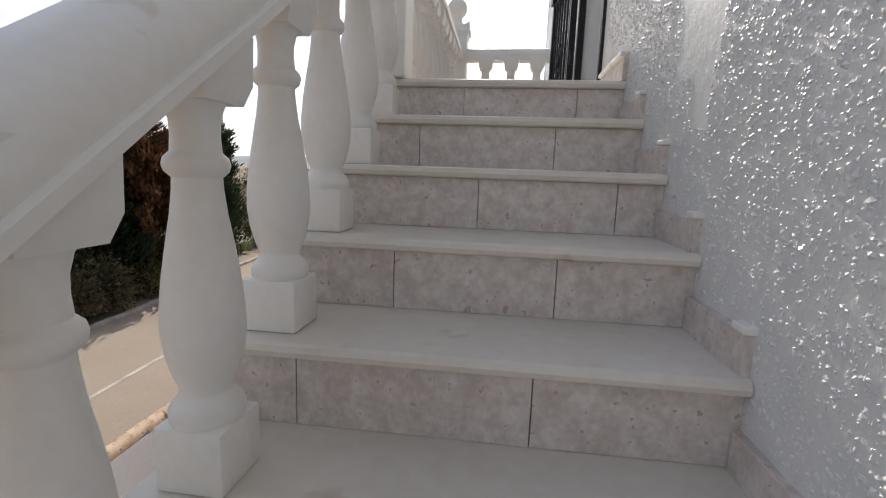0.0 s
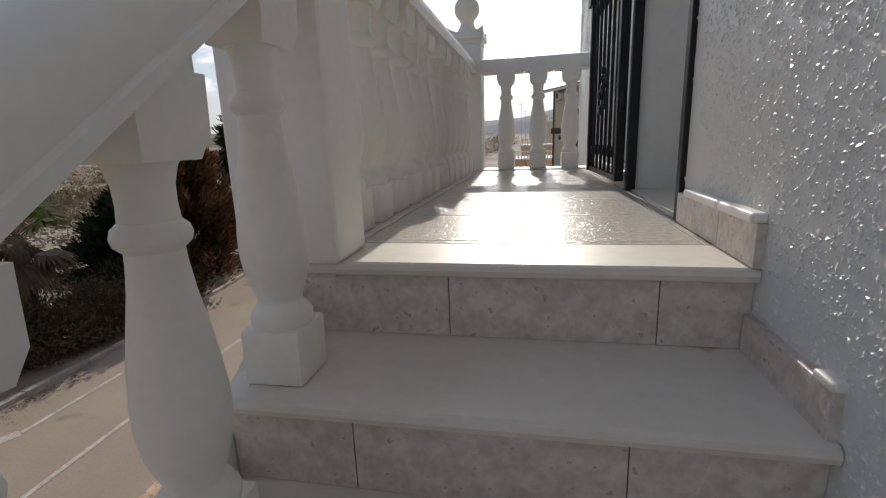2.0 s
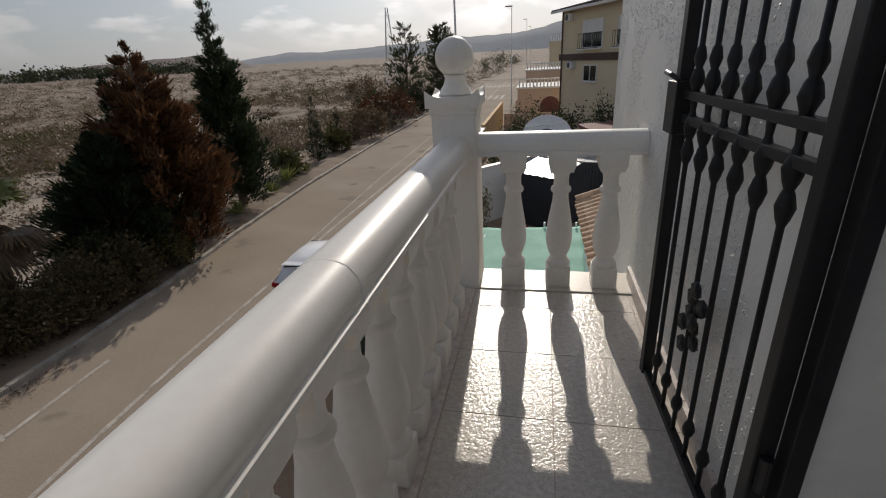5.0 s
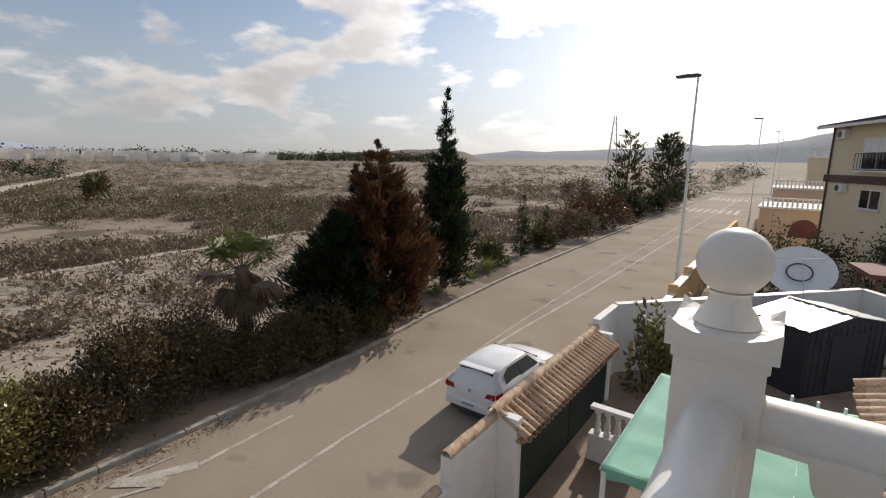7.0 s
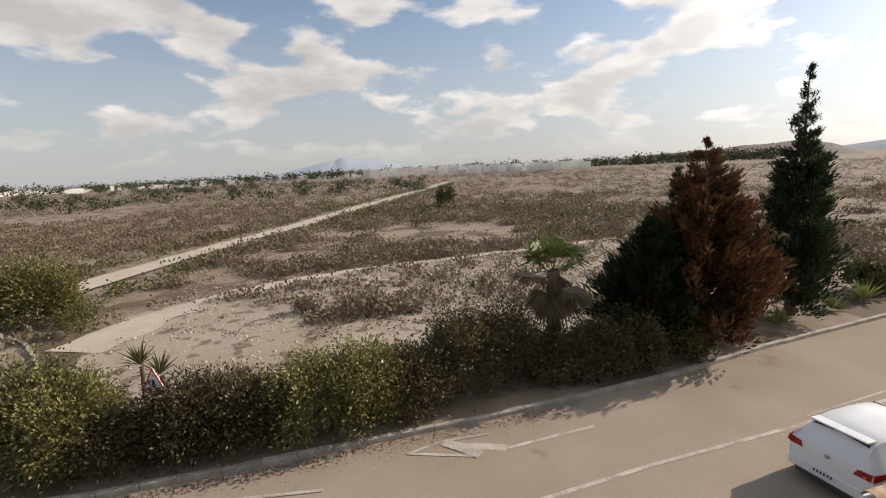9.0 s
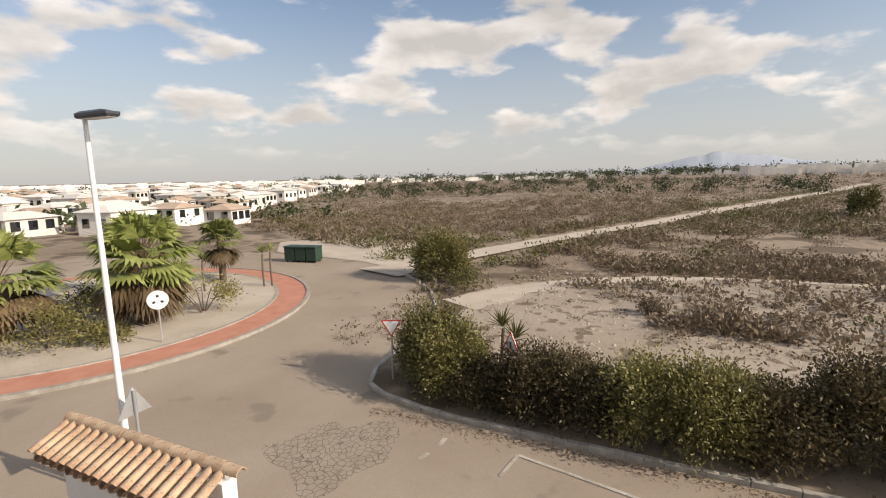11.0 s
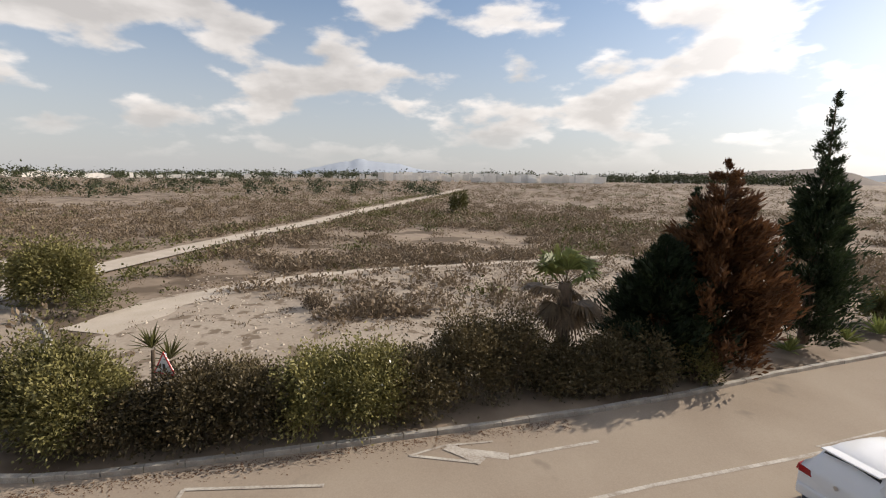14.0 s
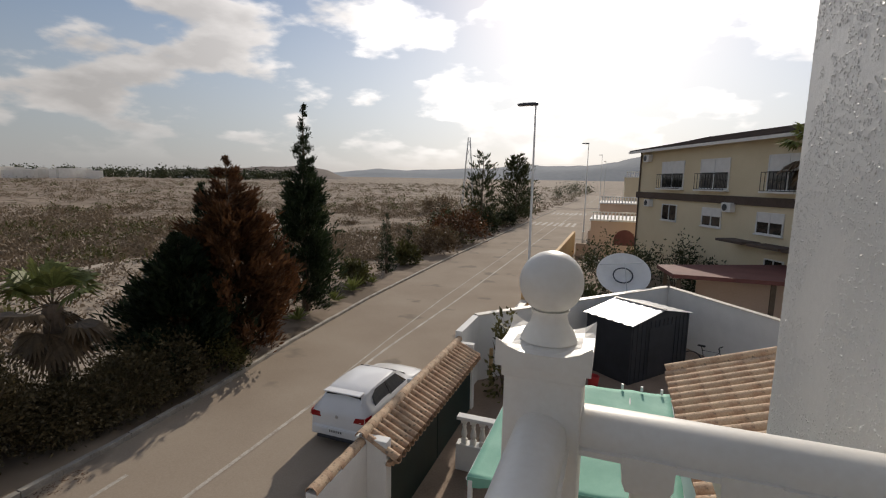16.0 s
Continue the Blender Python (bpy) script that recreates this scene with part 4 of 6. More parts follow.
val = obj("valance", v2, f2, M["net"], canopy)
val.modifiers.new("thick", "SOLIDIFY").thickness = 0.006
for i in range(5):
    x = NX0 + (NX1 - NX0) * i / 4
    bm = tube(bmesh.new(), [(x, NY0 + 0.35 * i / 4, NZ - 0.045), (x + 0.05 * i, NY1 + 0.35 * i / 4, NZ - 0.045)], 0.022)
    part("rafter", bm, M["white_metal"], canopy)
for x, y in ((NX0 + 0.05, NY0 + 0.02), (NX1 - 0.05, NY0 + 0.36), (NX0 + 0.05, NY1 - 0.05), (NX1 + 0.1, NY1 + 0.25)):
    part("canopy_post", boxed(x - 0.035, x + 0.035, y - 0.035, y + 0.035, YARD, NZ - 0.06, 0.004), M["white_metal"], canopy)
for i in range(3):
    x = -0.4 + 0.4 * i
    part("clamp", boxed(x, x + 0.05, NY1 + 0.2, NY1 + 0.26, NZ, NZ + 0.12, 0.006), M["white_metal"], canopy)


# garden shed
def build_shed():
    root = thing("garden_shed", 0.0, 17.95, YARD, 51.6, "charcoal metal garden shed with a pale ribbed roof", "shed")
    W, D, H, RH = 3.3, 1.9, 2.12, 0.30
    v = [(0, 0, 0), (W, 0, 0), (W, D, 0), (0, D, 0), (0, 0, H), (W, 0, H), (W, D, H), (0, D, H), (W / 2, 0, H + RH), (W / 2, D, H + RH)]
    f = [(0, 1, 5, 8, 4), (2, 3, 7, 9, 6), (3, 0, 4, 7), (1, 2, 6, 5)]
    obj("shed_body", v, f, M["shed"], root)
    for i in range(14):
        x = 0.1 + i * (W - 0.2) / 13
        part("wall_rib", boxed(x - 0.02, x + 0.02, -0.018, 0.0, 0.02, H - 0.02), M["shed"], root)
    part("shed_door", boxed(W / 2 - 0.7, W / 2 + 0.7, -0.03, -0.018, 0.05, 1.85, 0.004), M["shed"], root)
    for sgn, x0 in ((1, -0.1), (-1, W + 0.1)):
        bm = bmesh.new()
        k = 18
        rows = []
        for i in range(k + 1):
            y = -0.1 + (D + 0.2) * i / k
            dz = 0.02 if i % 3 == 1 else 0.0
            rows.append([bm.verts.new((x0, y, H - 0.02 + dz)), bm.verts.new((W / 2, y, H + RH + 0.012 + dz))])
        for a, b in zip(rows, rows[1:]):
            bm.faces.new((a[0], a[1], b[1], b[0]))
        ob = part("roof_sheet", bm, M["galv"], root, "pale ribbed metal roof sheet")
        ob.modifiers.new("thick", "SOLIDIFY").thickness = 0.012
    part("ridge_cap", boxed(W / 2 - 0.08, W / 2 + 0.08, -0.11, D + 0.11, H + RH + 0.03, H + RH + 0.045, 0.004), M["shed"], root)
    return root


build_shed()


def build_bicycle(x, y, z, rz):
    root = thing("bicycle", x, y, z, rz, "dark bicycle leaning at the garden wall", "bicycle")
    for cx in (0.0, 1.02):
        bm = bmesh.new()
        pts = [(cx + 0.33 * math.cos(a), 0, 0.33 + 0.33 * math.sin(a)) for a in [i * math.pi / 12 for i in range(25)]]
        tube(bm, pts, 0.02, 6)
        w = part("wheel", bm, M["rubber"], root)
        bm = bmesh.new()
        for i in range(12):
            a = i * math.pi / 6
            tube(bm, [(cx, 0, 0.33), (cx + 0.31 * math.cos(a), 0, 0.33 + 0.31 * math.sin(a))], 0.002, 4)
        part("spokes", bm, M["alloy"], w)
    for name, pts in (("frame_tube", [(0.0, 0, 0.33), (0.42, 0, 0.30), (0.86, 0, 0.80), (0.33, 0, 0.78), (0.42, 0, 0.30)]), ("fork", [(1.02, 0, 0.33), (0.87, 0, 0.86), (0.85, 0, 0.96)]), ("seat_post", [(0.33, 0, 0.76), (0.29, 0, 0.92)]), ("handlebar", [(0.92, -0.28, 0.98), (0.85, -0.1, 0.97), (0.85, 0.1, 0.97), (0.92, 0.28, 0.98)])):
        part(name, tube(bmesh.new(), pts, 0.017, 8), M["black_paint"], root)
    part("saddle", boxed(0.16, 0.42, -0.06, 0.06, 0.91, 0.97, 0.025), M["rubber"], root)
    return root


build_bicycle(2.25, 20.5, YARD, -20.0)
bucket = thing("bucket", -1.1, 17.3, YARD, label="red plastic crate beside the shed", category="crate")
part("bucket_body", lathe([(0.15, 0), (0.19, 0.4), (0.20, 0.4), (0.20, 0.43), (0.17, 0.43), (0.14, 0.04)], 18), M["red_paint"], bucket, smooth=True, angle=40)


# tiled lean-to roof beside the house corner
def build_tile_roof():
    root = thing("lean_to_roof", label="lean-to roof of weathered clay barrel tiles", category="roof", kind="structure")
    x0, x1, y0, y1, z0, slope = 0.3, 3.4, 4.27, 10.4, -1.8, math.radians(19)
    bm = bmesh.new()
    vs = [bm.verts.new(p) for p in ((x0, y0, z0 - 0.06), (x1, y0, z0 - 0.06 + (x1 - x0) * math.tan(slope)), (x1, y1, z0 - 0.06 + (x1 - x0) * math.tan(slope)), (x0, y1, z0 - 0.06))]
    r = bmesh.ops.extrude_face_region(bm, geom=[bm.faces.new(vs)])
    bmesh.ops.translate(bm, vec=(0, 0, -0.12), verts=[g for g in r["geom"] if isinstance(g, bmesh.types.BMVert)])
    part("roof_deck", bm, M["terracotta"], root)
    part("support_wall", boxed(x0 + 0.15, x0 + 0.35, y0, y1 - 0.1, YARD, z0 - 0.2), M["stucco"], root, "rough white wall under the tiles")
    part("support_wall", boxed(x0 + 0.35, x1, y1 - 0.3, y1 - 0.1, YARD, z0 - 0.1), M["stucco"], root)
    n = int((y1 - y0) / 0.235)
    for i in range(n):
        y = y0 + 0.12 + i * 0.235
        for j in range(8):
            d = j * 0.36
            jit = 0.012 * math.sin(i * 3.1 + j * 1.7)
            p = (x0 - 0.06 + d * math.cos(slope) + jit, y + jit, z0 + d * math.sin(slope) + 0.012)
            lay(TILE_BIG, pose(*p) @ Matrix.Rotation(-slope, 4, "Y") @ Matrix.Rotation(radians(-90), 4, "Z") @ pose(0, 0, 0, 2.0, 0, 1.5 * math.sin(i + 2 * j)), root)
    for j in range(9):
        d = j * 0.36
        lay(TILE_BIG, pose(x0 - 0.05 + d * math.cos(slope), y1 + 0.02, z0 + d * math.sin(slope) + 0.09) @ Matrix.Rotation(-slope, 4, "Y") @ Matrix.Rotation(radians(-90), 4, "Z") @ pose(0, 0, 0, 2, 0, 0), root)
    return root


build_tile_roof()

# tile-capped wall by the foot of the stairs
foot = thing("stair_foot_wall", label="white wall with a slanting clay tile cap at the stair foot", category="wall", kind="structure")
part("wall_panel", boxed(-5.45, -5.2, -8.2, -4.1, ZR, -2.72, 0.01), M["plaster"], foot)
for i in range(18):
    y = -8.1 + 0.225 * i
    lay(TILE_LONG, pose(-4.75, y, -2.95 + 0.006 * (i % 3), 24, 0, 90 + 1.5 * math.sin(i * 2.2)), foot)
    lay(TILE_LONG, pose(-4.77, y + 0.11, -2.99, 24, 180, 90), foot)
for i in range(11):
    lay(TILE_BIG, pose(-5.42, -8.2 + i * 0.38, -2.66 + 0.006 * (i % 2), 2, 0, 1.3 * math.sin(i * 1.7)), foot)


# ---- car ----
def build_car(x, y, z, rz):
    root = thing("parked_car", x, y, z, rz, "white hatchback car parked at the kerb, seen from behind", "car")
    # stations along the length (y forward from the tail): half width, sill, shoulder, roof half width, roof height
    st = [(0.00, 0.74, 0.34, 0.82, 0.60, 0.84), (0.05, 0.82, 0.26, 0.92, 0.62, 0.98), (0.22, 0.875, 0.22, 0.97, 0.60, 1.24), (0.45, 0.89, 0.20, 0.98, 0.60, 1.40), (0.9, 0.90, 0.20, 0.97, 0.61, 1.455), (1.5, 0.90, 0.20, 0.96, 0.61, 1.465), (2.1, 0.90, 0.20, 0.95, 0.60, 1.44), (2.5, 0.895, 0.20, 0.94, 0.60, 1.33), (2.95, 0.89, 0.20, 0.93, 0.66, 1.05), (3.2, 0.885, 0.20, 0.90, 0.72, 0.965), (3.7, 0.87, 0.21, 0.84, 0.70, 0.90), (4.05, 0.82, 0.24, 0.74, 0.62, 0.80), (4.22, 0.70, 0.30, 0.62, 0.50, 0.66)]
    bm = bmesh.new()
    rings = []
    for yy, hw, sill, sh, rw, rh in st:
        half = [(hw * 0.93, sill), (hw, sill + 0.12), (hw * 1.005, (sill + sh) / 2), (hw * 0.985, sh - 0.06), (hw * 0.955, sh), (rw + 0.25 * (hw - rw), sh + 0.55 * (rh - sh)), (rw, rh - 0.035), (rw * 0.86, rh - 0.005), (0.0, rh + 0.012)]
        pts = [(a, b) for a, b in half] + [(-a, b) for a, b in half[-2::-1]]
        rings.append([bm.verts.new((a, yy, b)) for a, b in pts])
    k = len(rings[0])
    for a, b in zip(rings, rings[1:]):
        for i in range(k - 1):
            bm.faces.new((a[i], a[i + 1], b[i + 1], b[i]))
        bm.faces.new((a[k - 1], a[0], b[0], b[k - 1]))
    bm.faces.new(rings[0][::-1])
    bm.faces.new(rings[-1])
    body = part("body", bm, M["car_paint"], root, smooth=True, angle=32)

    def pane(name, pts, mat, off=0.006, parent=body, label=""):
        bm = bmesh.new()
        vs = [bm.verts.new(p) for p in pts]
        fc = bm.faces.new(vs)
        r = bmesh.ops.extrude_face_region(bm, geom=[fc])
        n = fc.normal.copy()
        fc.normal_update()
        n = fc.normal
        bmesh.ops.translate(bm, vec=n * off, verts=[g for g in r["geom"] if isinstance(g, bmesh.types.BMVert)])
        return part(name, bm, mat, parent, label)

    for s in (-1, 1):
        pane("side_window", [(s * 0.822, 0.62, 1.02), (s * 0.828, 2.62, 0.995), (s * 0.655, 2.18, 1.35), (s * 0.645, 0.95, 1.375), (s * 0.70, 0.68, 1.27)][:: s], M["glass"], 0.012)
        pane("door_pillar", [(s * 0.838, 1.52, 1.0), (s * 0.838, 1.60, 1.0), (s * 0.66, 1.56, 1.37), (s * 0.66, 1.48, 1.37)][:: s], M["black_paint"], 0.012)
        pane("tail_light", [(s * 0.50, -0.02, 0.80), (s * 0.80, 0.0, 0.79), (s * 0.80, 0.04, 0.93), (s * 0.56, 0.0, 0.92)][:: s], M["tail_red"], 0.03)
        pane("tail_light", [(s * 0.86, 0.02, 0.80), (s * 0.895, 0.34, 0.84), (s * 0.875, 0.30, 0.94), (s * 0.84, 0.05, 0.93)][:: s], M["tail_red"], 0.03)
        bm = boxed(s * 0.98 - 0.10, s * 0.98 + 0.10, 2.52, 2.66, 0.93, 1.06, 0.035)
        part("wing_mirror", bm, M["car_paint"], body)
        for yy in (1.05, 1.95):
            part("door_handle", boxed(s * 0.905 - 0.015, s * 0.905 + 0.015, yy, yy + 0.2, 0.82, 0.85, 0.008), M["car_paint"], body)
    pane("rear_window", [(-0.60, 0.085, 1.0), (0.60, 0.085, 1.0), (0.53, 0.36, 1.355), (-0.53, 0.36, 1.355)], M["glass"], 0.03)
    pane("windscreen", [(0.66, 2.90, 1.075), (-0.66, 2.90, 1.075), (-0.57, 2.28, 1.405), (0.57, 2.28, 1.405)], M["glass"], 0.03)
    part("roof_spoiler", boxed(-0.56, 0.56, 0.24, 0.50, 1.40, 1.435, 0.012), M["car_paint"], body)
    part("rear_bumper", boxed(-0.78, 0.78, -0.06, 0.12, 0.30, 0.56, 0.05), M["car_paint"], body)
    part("bumper_insert", boxed(-0.6, 0.6, -0.065, 0.1, 0.22, 0.33, 0.02), M["dark_plastic"], body)
    plate = part("number_plate", boxed(-0.26, 0.26, -0.075, -0.062, 0.42, 0.53, 0.004), M["white_metal"], body)
    for i in range(6):
        part("plate_mark", boxed(-0.2 + i * 0.068, -0.165 + i * 0.068, -0.079, -0.0752, 0.445, 0.505), M["black_paint"], plate)
    part("badge", lathe([(0.045, 0.0), (0.05, 0.01), (0.03, 0.014)], 16), M["alloy"], body).matrix_basis = pose(0, -0.01, 0.87, 90, 0, 0)
    wheel = None
    for wx, wy in ((-0.80, 0.78), (0.80, 0.78), (-0.80, 3.42), (0.80, 3.42)):
        w = part("wheel", lathe([(0.20, -0.10), (0.30, -0.10), (0.315, -0.07), (0.315, 0.07), (0.30, 0.10), (0.20, 0.10)], 28), M["rubber"], root, smooth=True, angle=40)
        w.matrix_basis = pose(wx, wy, 0.315, 0, 90, 0)
        rim = part("rim", lathe([(0.20, -0.11), (0.205, -0.10), (0.205, 0.10), (0.20, 0.11), (0.16, 0.105), (0.05, 0.115)], 10), M["alloy"], w)
        arch = part("wheel_arch", lathe([(0.355, -0.115), (0.355, 0.115)], 28), M["black_paint"], body)
        arch.matrix_basis = pose(wx * 1.0, wy, 0.33, 0, 90, 0)
    return root


build_car(-7.4, 11.7, ZR, 0.0)


# ---- street furniture ----
def street_lamp(x, y, top, arm, rz, group="street lamps"):
    root = thing("street_lamp", x, y, ZR, rz, "tall white-painted street lamp with a flat dark head", "street lamp", group)
    h = top - ZR
    part("pole", lathe([(0.10, 0.0), (0.10, 0.9), (0.075, 1.0), (0.045, h - 0.06), (0.045, h)], 14), M["white_metal"], root, smooth=True, angle=40)
    part("base_plate", boxed(-0.17, 0.17, -0.17, 0.17, 0.0, 0.03, 0.005), M["galv"], root)
    bm = bmesh.new()
    box(bm, -0.12, arm, -0.15, 0.15, h - 0.02, h + 0.13, 0.05)
    for v in bm.verts:
        if v.co.z > h + 0.08:
            v.co.x = 0.06 + (v.co.x - 0.06) * 0.72
            v.co.y *= 0.7
    part("lamp_head", bm, M["dark_plastic"], root)
    part("lens", boxed(0.1, arm - 0.06, -0.11, 0.11, h - 0.035, h - 0.022, 0.004), M["white_metal"], root)
    return root


street_lamp(-5.0, 26.9, 5.55, 0.95, 180)
street_lamp(-6.9, -9.25, 2.85, 0.95, 90)
street_lamp(-5.0, 75.0, 7.35, 0.95, 180)
street_lamp(-5.0, 142.0, 9.5, 0.95, 180)
street_lamp(-5.0, 190.0, 9.9, 0.95, 180)


def road_sign(x, y, top, kind, rz):
    words = {"yield": "white triangular give-way sign on a steel pole", "warning": "white triangular warning sign with a red rim on a pole", "round": "round white mandatory sign on a steel pole", "back": "grey back of a triangular sign on a pole"}
    root = thing("road_sign", x, y, ZR, rz, words[kind], "road sign")
    h = top - ZR
    part("pole", lathe([(0.035, 0.0), (0.035, h)], 10), M["galv"], root, smooth=True, angle=40)

    def plate(r, n, rot, y0, y1, mat, name, par):
        bm = bmesh.new()
        ring = [[bm.verts.new((r * math.cos(radians(rot + 360 * i / n)), yy, h - 0.35 + r * math.sin(radians(rot + 360 * i / n)))) for i in range(n)] for yy in (y0, y1)]
        bm.faces.new(ring[0])
        bm.faces.new(ring[1][::-1])
        for i in range(n):
            bm.faces.new((ring[0][i], ring[0][(i + 1) % n], ring[1][(i + 1) % n], ring[1][i]))
        return part(name, bm, mat, par)

    n, rot = (32, 0) if kind == "round" else (3, -90 if kind == "yield" else 90)
    rim = M["red_paint"] if kind in ("yield", "warning") else (M["galv"] if kind == "back" else M["white_metal"])
    p = plate(0.42, n, rot, -0.06, -0.04, rim, "plate", root)
    plate(0.42, n, rot, -0.039, -0.035, M["galv"], "plate_back", p)
    if kind != "back":
        plate(0.33 if kind != "round" else 0.38, n, rot, -0.066, -0.061, M["white_metal"], "sign_face", p)
        if kind == "round":
            for k in range(3):
                a = k * 2.09
                part("arrow", box(bmesh.new(), -0.05, 0.05, -0.071, -0.067, 0.12, 0.24, 0, Matrix.Translation((0, 0, h - 0.35)) @ Matrix.Rotation(a, 4, "Y")), M["dark_plastic"], p)
        if kind == "warning":
            part("symbol", boxed(-0.04, 0.05, -0.071, -0.067, h - 0.48, h - 0.26), M["black_paint"], p)
    return root


road_sign(-14.62, -6.93, -3.2, "yield", 115)
road_sign(-14.35, -2.5, -3.2, "warning", 60)
road_sign(-14.0, -18.4, -3.2, "round", 146)
road_sign(-6.8, -8.6, -2.8, "back", 0)


def container(x, y, rz, w=1.35):
    root = thing("waste_container", x, y, ZR, rz, "dark green waste container at the road side", "waste container", "waste containers")
    bm = boxed(-w / 2, w / 2, -0.55, 0.55, 0.15, 1.25, 0.05)
    part("bin_body", bm, M["green_bin"], root)
    part("bin_lid", boxed(-w / 2 - 0.03, w / 2 + 0.03, -0.6, 0.6, 1.255, 1.42, 0.06), M["green_bin"], root)
    for sx in (-1, 1):
        for sy in (-1, 1):
            part("castor", boxed(sx * (w / 2 - 0.2) - 0.06, sx * (w / 2 - 0.2) + 0.06, sy * 0.4 - 0.05, sy * 0.4 + 0.05, 0.0, 0.15, 0.02), M["rubber"], root)
    return root


for i in range(3):
    container(-32.75 - 0.16 * i, -27.8 + 1.06 * i, 98, 0.98)


# satellite dish on a short mast
def dish(x, y, z):
    root = thing("satellite_dish", x, y, z, 0, "large off-white satellite dish on a short mast", "satellite dish")
    prof = [(0.0, 0.0), (0.3, 0.02), (0.6, 0.08), (0.9, 0.19), (1.15, 0.32), (1.17, 0.33), (1.15, 0.34), (0.9, 0.21), (0.6, 0.10), (0.3, 0.04), (0.0, 0.02)]
    bm = bmesh.new()
    seg = 36
    rings = [[bm.verts.new((max(r, 0.002) * math.cos(2 * math.pi * i / seg), max(r, 0.002) * math.sin(2 * math.pi * i / seg), h)) for i in range(seg)] for r, h in prof]
    for a, b in zip(rings, rings[1:]):
        for i in range(seg):
            bm.faces.new((a[i], a[(i + 1) % seg], b[(i + 1) % seg], b[i]))
    d = part("reflector", bm, M["white_metal"], root, smooth=True, angle=60)
    d.matrix_basis = pose(0, 0, 0.75, 42, -14, 18)
    part("mast", tube(bmesh.new(), [(0, 0, -2.6), (0, 0, 0.7)], 0.06), M["galv"], root)
    for a in (0.3, 2.4, 4.5):
        part("strut", tube(bmesh.new(), [(1.1 * math.cos(a), 1.1 * math.sin(a), 0.33), (0, 0, 1.05)], 0.018), M["galv"], d)
    bm = bmesh.new()
    tube(bm, [(0.42 * math.cos(i * 0.35), 0.42 * math.sin(i * 0.35), 0.16) for i in range(19)], 0.03)
    part("ring", bm, M["dark_plastic"], d)
    return root


dish(-0.25, 24.4, -3.45)

# low brown pergola roof and ochre street wall of the neighbour
pergola = thing("pergola", label="low maroon-roofed pergola behind the garden wall", category="pergola")
bm = bmesh.new()
top = [(1.5, 28.5), (11.0, 32.5), (12.5, 25.5), (1.9, 25.0)]
vs = [bm.verts.new((x, y, -2.62 + 0.05 * i)) for i, (x, y) in enumerate(top)]
r = bmesh.ops.extrude_face_region(bm, geom=[bm.faces.new(vs)])
bmesh.ops.translate(bm, vec=(0, 0, -0.18), verts=[g for g in r["geom"] if isinstance(g, bmesh.types.BMVert)])
part("pergola_roof", bm, M["maroon"], pergola)
for x, y in ((1.9, 28.1), (2.2, 25.3), (6.0, 25.6), (12.0, 26.0), (10.6, 32.0)):
    part("pergola_post", boxed(x - 0.09, x + 0.09, y - 0.09, y + 0.09, ZR, -2.75, 0.01), M["bark"], pergola)
part("pergola_back", boxed(3.2, 11.5, 27.0, 27.2, ZR, -2.85), M["pink_wall"], pergola)
ochre = thing("ochre_wall", label="stepped ochre street wall with pale coping", category="wall", kind="structure")
for i in range(5):
    y = 17.0 + i * 3.6
    z = -4.35 + 0.18 * i
    part("wall_panel", boxed(-4.75, -4.5, y, y + 3.595, ZR, z, 0.01), M["orange_wall"], ochre)
    part("coping", boxed(-4.8, -4.45, y - 0.02, y + 3.57, z + 0.003, z + 0.06, 0.01), M["marble"], ochre)
    part("wall_pier", boxed(-4.82, -4.43, y - 0.25, y - 0.025, ZR, z + 0.22, 0.01), M["orange_wall"], ochre)
part("wall_panel", boxed(-4.75, -4.5, 35.0, 52.0, ZR, -3.4, 0.01), M["orange_wall"], ochre)


# ---- neighbour's house ----
def window(parent, m, w, h, frame_mat, glass_mat, balcony=False, shutter=False):
    """A window in the local wall plane: x along the wall, -y outwards."""
    root = part("window", box(bmesh.new(), -w / 2, w / 2, -0.03, 0.02, 0, h, 0, m), glass_mat, parent)
    for x0, x1, z0, z1 in ((-w / 2 - 0.07, -w / 2, -0.07, h + 0.07), (w / 2, w / 2 + 0.07, -0.07, h + 0.07), (-w / 2, w / 2, -0.07, 0), (-w / 2, w / 2, h, h + 0.07), (-0.03, 0.03, 0, h)):
        part("window_frame", box(bmesh.new(), x0, x1, -0.07, 0.02, z0, z1, 0, m), frame_mat, root)
    part("sill", box(bmesh.new(), -w / 2 - 0.12, w / 2 + 0.12, -0.14, 0.0, -0.14, -0.075, 0, m), frame_mat, root)
    if shutter:
        part("roller_shutter", box(bmesh.new(), -w / 2, w / 2, -0.045, -0.032, h * 0.55, h, 0, m), M["white_metal"], root)
    if balcony:
        for k in range(11):
            x = -w / 2 - 0.1 + (w + 0.2) * k / 10
            part("balcony_bar", box(bmesh.new(), x - 0.012, x + 0.012, -0.42, -0.396, -0.1, 0.95, 0, m), M["iron"], root)
        for z in (-0.1, 0.93):
            part("balcony_rail", box(bmesh.new(), -w / 2 - 0.12, w / 2 + 0.12, -0.43, -0.386, z, z + 0.04, 0, m), M["iron"], root)
        part("balcony_slab", box(bmesh.new(), -w / 2 - 0.15, w / 2 + 0.15, -0.44, 0.0, -0.2, -0.105, 0, m), M["plaster"], root)
    return root


